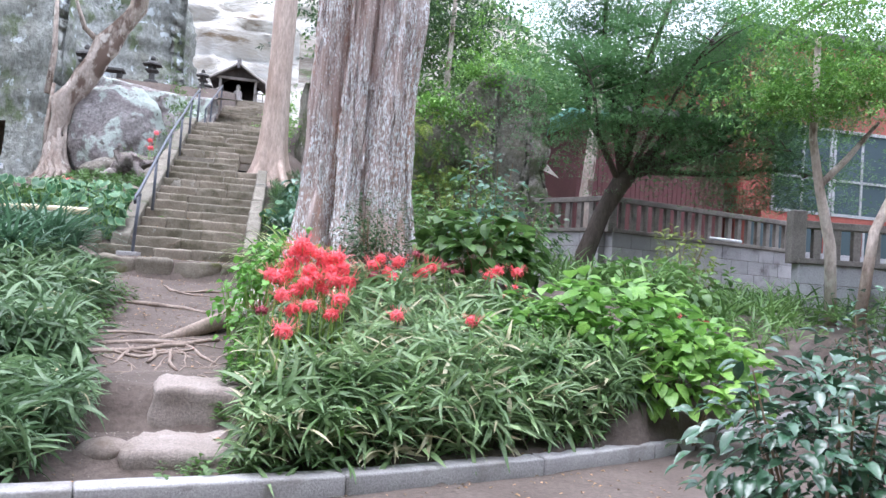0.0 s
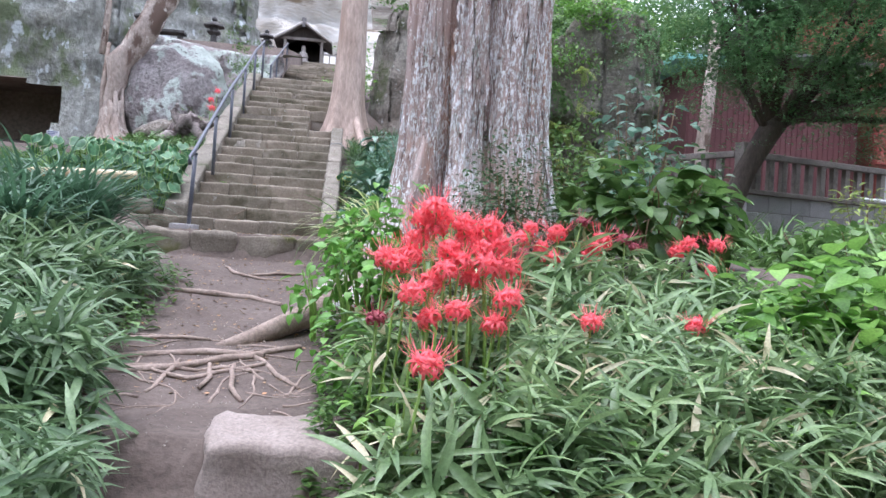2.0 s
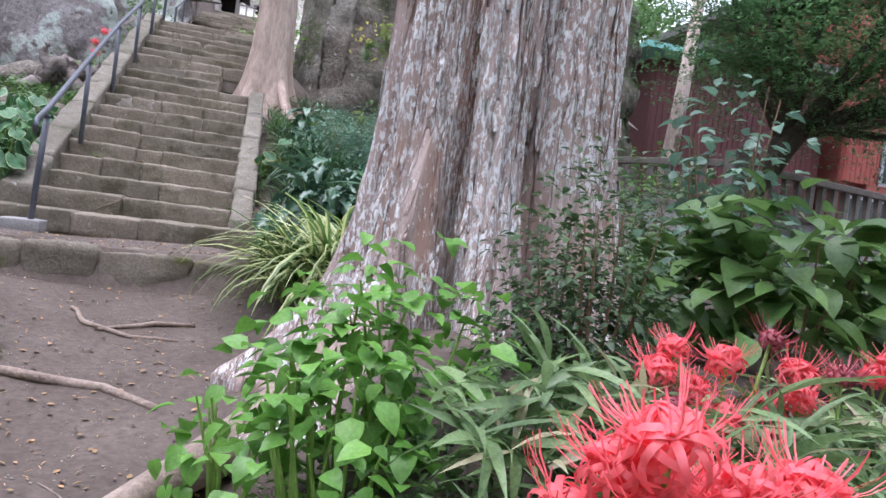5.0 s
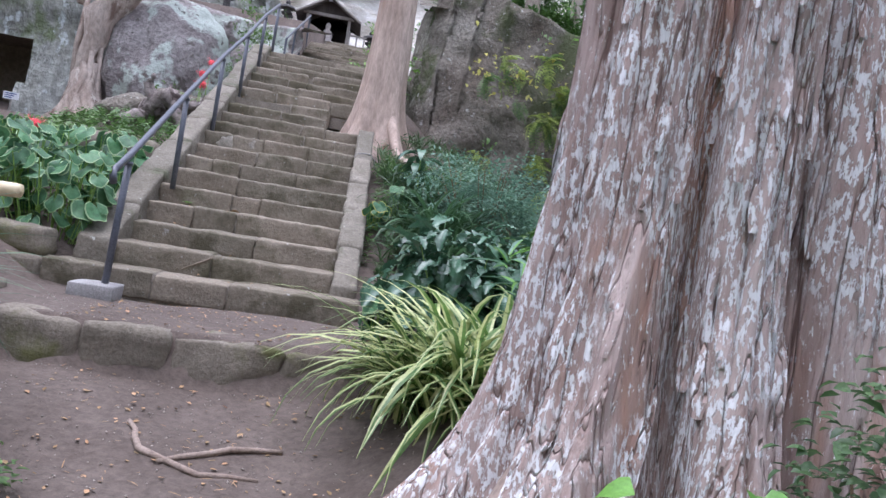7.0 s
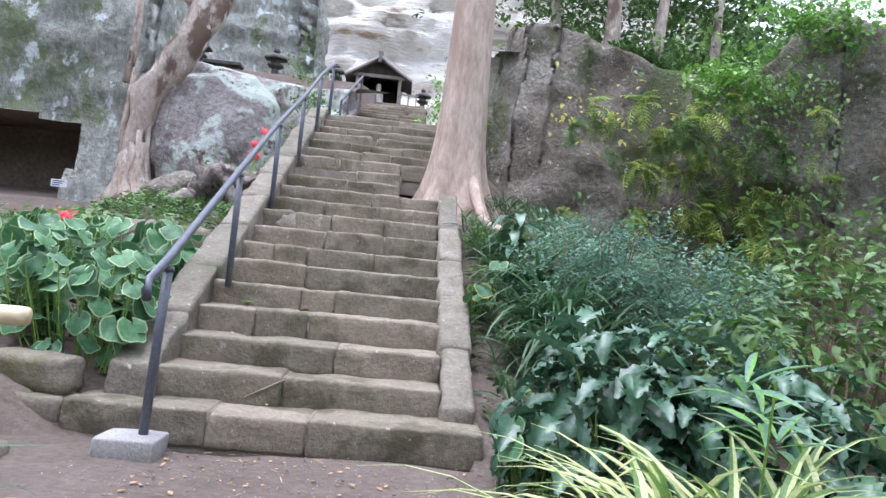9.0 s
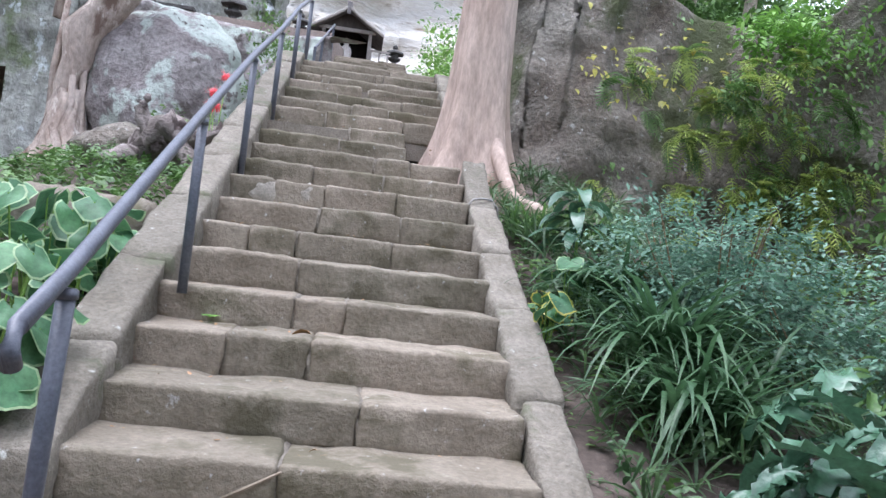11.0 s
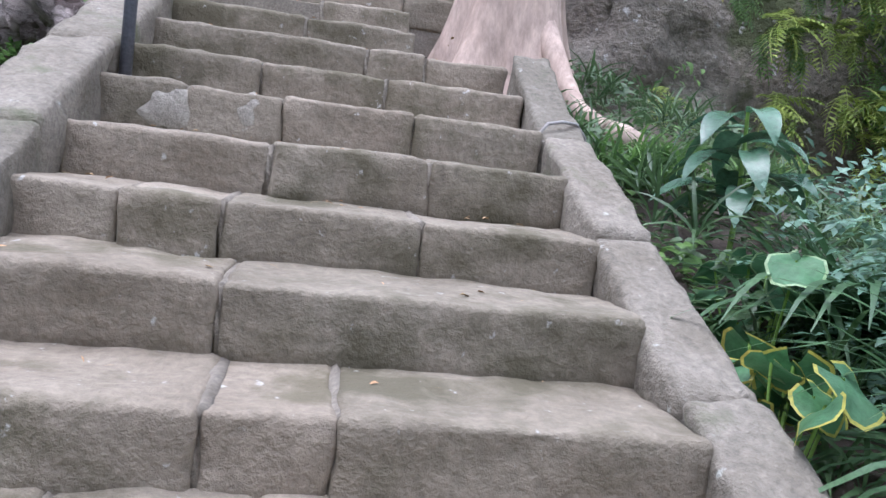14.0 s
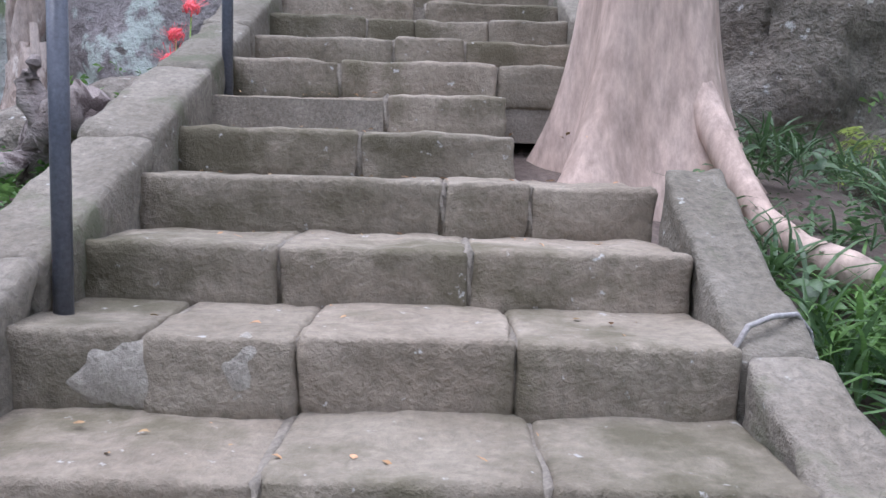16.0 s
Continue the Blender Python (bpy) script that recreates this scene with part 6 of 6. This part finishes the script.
for k in range(3600):
    x = U(2.0, 7.6)
    z = U(1.0, 5.0)
    if noise.noise((x * 0.9, z * 0.9, 3.0)) < 0.3 - 0.4 * smoothstep(4.2, 5.4, x):
        continue
    poses.append(place(x, rock_y(x) - U(0.15, 0.5) - 0.03 * z, z, 180 + G(0, 45), U(-70, 0), G(0, 20), U(0.7, 1.4)))
tagged(scatter("creeper", [oval(0.1, 0.05, 30), oval(0.08, 0.045, 40)], poses, ["leaf_mid"]), "leafy creeper hanging over the dark rock", "creeper", kind="stuff")
poses = []
for k in range(90):
    x = U(2.6, 4.6)
    poses.append(place(x, rock_y(x) - U(0.2, 0.45), 3.9 + G(0, 0.3), 180 + G(0, 40), U(-60, 10), 0, U(0.8, 1.5)))
tagged(scatter("yellow_creeper", [oval(0.1, 0.05, 30)], poses, ["leaf_yellow"]), "yellowing leaves on the dark rock", "creeper", kind="stuff")

# foliage on the slope above the rock, beside the upper steps and along the building
SPR2 = [join(*[(oval(0.12 * (0.7 + 0.5 * ((k * 7) % 5) / 5), 0.05, 30, 0.15, 3), place(0.07 * ((k * 3) % 5 - 2), 0.06 * ((k * 2) % 5 - 2), 0.05 * (k % 3), 77 * k, 15 - 20 * (k % 3), 0)) for k in range(9)])]


def foliage(name, label, centres, n, material, s=1.0, cat="undergrowth", kind="stuff", parent=None, tmpl=None):
    poses = []
    for k in range(n):
        cx, cy, cz, rx, ry, rz = centres[k % len(centres)]
        d = G(0, 0.45, 3)
        poses.append(place(cx + rx * d[0], cy + ry * d[1], cz + rz * d[2], U(0, 360), G(0, 25), G(0, 25), s * U(0.7, 1.3)))
    ob = scatter(name, tmpl or SPR2, poses, [material], parent)
    return ob if parent else tagged(ob, label, cat, kind=kind)


foliage("slope_foliage", "dense green undergrowth on the slope above the rock", [(x, 8.9 + 0.25 * (x % 2), 5.7 - 0.25 * max(0, x - 3), 1.2, 0.7, 0.5) for x in (3.4, 4.2, 5.0, 5.6, 6.2)] + [(x, 10.5, 7.0, 1.6, 1.0, 1.6) for x in (3, 4.4, 5.8, 7.2)], 1500, "leaf_mid", 1.1)
foliage("slope_foliage", "lighter green leaves above the rock", [(5.4, 7.0, 4.6, 1.0, 0.5, 0.5), (6.6, 6.6, 5.6, 1.0, 0.5, 0.5), (7.4, 9, 7.5, 1.8, 1.2, 1.6)], 420, "leaf_hyd", 1.0)
foliage("dark_foliage", "dark evergreen leaves high above the rock", [(x, 12.5, 9.0, 2.0, 1.2, 2.2) for x in (3.2, 5.2, 7.4)], 900, "leaf_dark", 1.5)
foliage("stair_foliage", "leafy growth beside the upper steps", [(1.35, 9.5, 4.0, 0.5, 1.5, 0.8), (1.3, 13, 5.0, 0.5, 2.5, 1.0)], 380, "leaf_hyd", 0.8)
foliage("bank_foliage", "green growth between boulder and steps", [(-1.6, 11.5, 3.6, 0.6, 1.5, 0.9), (-2.0, 9.2, 2.4, 0.9, 1.5, 0.5), (-1.9, 13.2, 5.0, 0.5, 1.0, 1.0)], 330, "leaf_mid", 0.7)
foliage("canopy_left", "dark leaves hanging high before the rock", [(-5.5, 11.5, 8.5, 2.5, 1.5, 0.8), (-9, 12.5, 9.0, 2.5, 1.5, 0.8), (-2.8, 12, 9.2, 2.0, 1.5, 0.8)], 520, "leaf_dark", 1.3)
foliage("cliff_shrubs", "dark shrubs and roots growing on the cliff", [(-3.5, 28.5, 15.5, 1.6, 1.0, 1.2), (-8, 28, 16.5, 4.0, 1.5, 1.2), (4.5, 28.5, 17.5, 2, 1.0, 1.2), (-1, 29, 19, 5, 1, 1.2)], 520, "leaf_dark", 2.2)

# ---- the maple before the stone fence ----
maple = tree_thing("maple_tree", "spreading maple with layered fine green foliage", 7.8, 2.13, -0.3)
bm = bmesh.new()
tube(bm, [(7.7, 2.13, -0.7), (7.76, 2.13, -0.1), (7.86, 2.13, 0.77), (8.18, 2.13, 1.65), (8.55, 2.13, 2.33), (8.86, 2.13, 2.65)], [0.3, 0.25, 0.2, 0.19, 0.19, 0.15], 14, True, 0.2, 3)
wpart("trunk", bm, "bark_dark", maple, "", True)
BOUGHS = [((8.55, 2.13, 2.33), (7.86, 1.75, 3.27), (7.36, 1.38, 4.52), 0.06), ((8.61, 2.13, 2.40), (8.49, 2.25, 4.02), (8.61, 2.38, 6.27), 0.08), ((8.86, 2.13, 2.65), (10.36, 1.75, 3.15), (12.86, 1.13, 4.40), 0.1), ((8.86, 2.13, 2.65), (9.99, 2.50, 3.90), (11.49, 2.63, 5.77), 0.08),
         ((8.74, 2.13, 2.52), (9.61, 1.13, 2.77), (11.24, 0.13, 3.02), 0.07), ((8.61, 2.13, 2.40), (9.11, 1.38, 3.77), (9.86, 0.38, 5.52), 0.07), ((8.55, 2.13, 2.33), (7.99, 2.63, 3.77), (7.49, 3.00, 5.77), 0.07), ((8.86, 2.13, 2.65), (11.11, 2.13, 2.77), (13.24, 1.88, 2.90), 0.07),
         ((8.6, 2.13, 2.4), (9.1, 2.2, 5.2), (10.4, 2.4, 8.4), 0.09), ((8.9, 2.13, 2.65), (11.2, 1.9, 5.2), (13.6, 1.6, 7.2), 0.09), ((8.6, 2.13, 2.4), (8.2, 2.6, 5.4), (8.3, 3.0, 8.0), 0.08), ((8.9, 2.13, 2.65), (10.6, 1.4, 3.6), (12.6, 0.6, 4.6), 0.08)]
for a, b, c, r in BOUGHS:
    bm = bmesh.new()
    a, b, c = Vector(a), Vector(b), Vector(c)
    tube(bm, [a.lerp(b, f) for f in (0, 0.5)] + [b.lerp(c, f) + Vector((0, 0, 0.15 * math.sin(3.1 * f))) for f in (0, 0.33, 0.67, 1)], [r, r * 0.9, r * 0.75, r * 0.6, r * 0.45, r * 0.2], 9, True, 0.15, r * 50)
    for k in range(9):
        f = U(0.1, 1)
        p = b.lerp(c, f)
        q = p + Vector((G(0, 0.6), G(0, 0.5), U(0.05, 0.55)))
        tube(bm, [p, p.lerp(q, 0.5) + Vector((0, 0, 0.06)), q], [r * 0.3, r * 0.2, r * 0.08], 5, False)
    wpart("limb", bm, "bark_dark", maple, "", True)
TINY = [join(*[(oval(0.07, 0.024, 25, 0.1, 2), place(0.055 * ((k * 3) % 7 - 3), 0.055 * ((k * 5) % 7 - 3), 0.015 * (k % 3), 53 * k, G(0, 10), 0)) for k in range(14)]) for _ in range(4)]
poses = []
while len(poses) < 13000:
    a, b, c, r = BOUGHS[int(U(0, len(BOUGHS)))]
    p = Vector(b).lerp(Vector(c), U(-0.15, 1.15))
    lay = round(U(-2.6, 3.2)) * 0.32
    x, y, z = p.x + G(0, 0.75), p.y + G(0, 0.6), p.z + lay + G(0, 0.07)
    if noise.noise((x * 0.9, y * 0.9, z * 1.6)) < -0.16 or z < 2.0:
        continue
    poses.append(place(x, y, z, U(0, 360), G(0, 9), G(0, 9), U(0.9, 1.5)))
scatter("crown", TINY, poses, ["leaf_maple"], maple)
for x, y, z, n, mt, lab in ((10.3, -2.0, 4.2, 500, "leaf_hyd", 0), (11.5, -2.6, 4.4, 420, "leaf_hyd", 0)):
    t = [o for o in bpy.data.objects if o.name.startswith("slim_tree") and abs(o.location.x - x) < 0.8]
    if t:
        foliage("crown", "", [(x, y, z, 1.6, 1.0, 1.3), (x - 0.6, y, z - 0.8, 1.2, 0.8, 0.5), (x + 0.8, y + 0.5, z + 1.3, 2.0, 1.0, 1.4)], 3 * n, mt, 0.62, parent=t[0])
# far wood behind the building
for x, y, h in ((13, 26, 13), (19, 27, 14), (25, 26, 13), (31, 24, 14), (12, 20, 9), (38, 20, 13), (-24, 12, 15), (-20, 20, 16)):
    t = tree_thing("far_tree", "tall leafy tree standing behind", x, y, -1)
    bm = bmesh.new()
    tube(bm, [(x, y, -1.6), (x + 0.2, y, h * 0.4), (x + 0.1, y, h * 0.85)], [0.35, 0.26, 0.1], 8, True, 0.2, x)
    wpart("trunk", bm, "bark_dark", t)
    foliage("crown", "", [(x + G(0, 1.6), y + G(0, 1.6), h * U(0.45, 0.95), 2.2, 2.2, 1.3) for _ in range(9)], 900, "leaf_mid", 3.2, parent=t)
for t in [o for o in bpy.data.objects if o.name.startswith("slope_tree")]:
    foliage("crown", "", [(t.location.x + G(0, 0.5), t.location.y + G(0, 0.4), t.location.z + U(2.5, 5.5), 1.2, 1.0, 0.8) for _ in range(5)], 220, "leaf_dark", 1.2, parent=t)
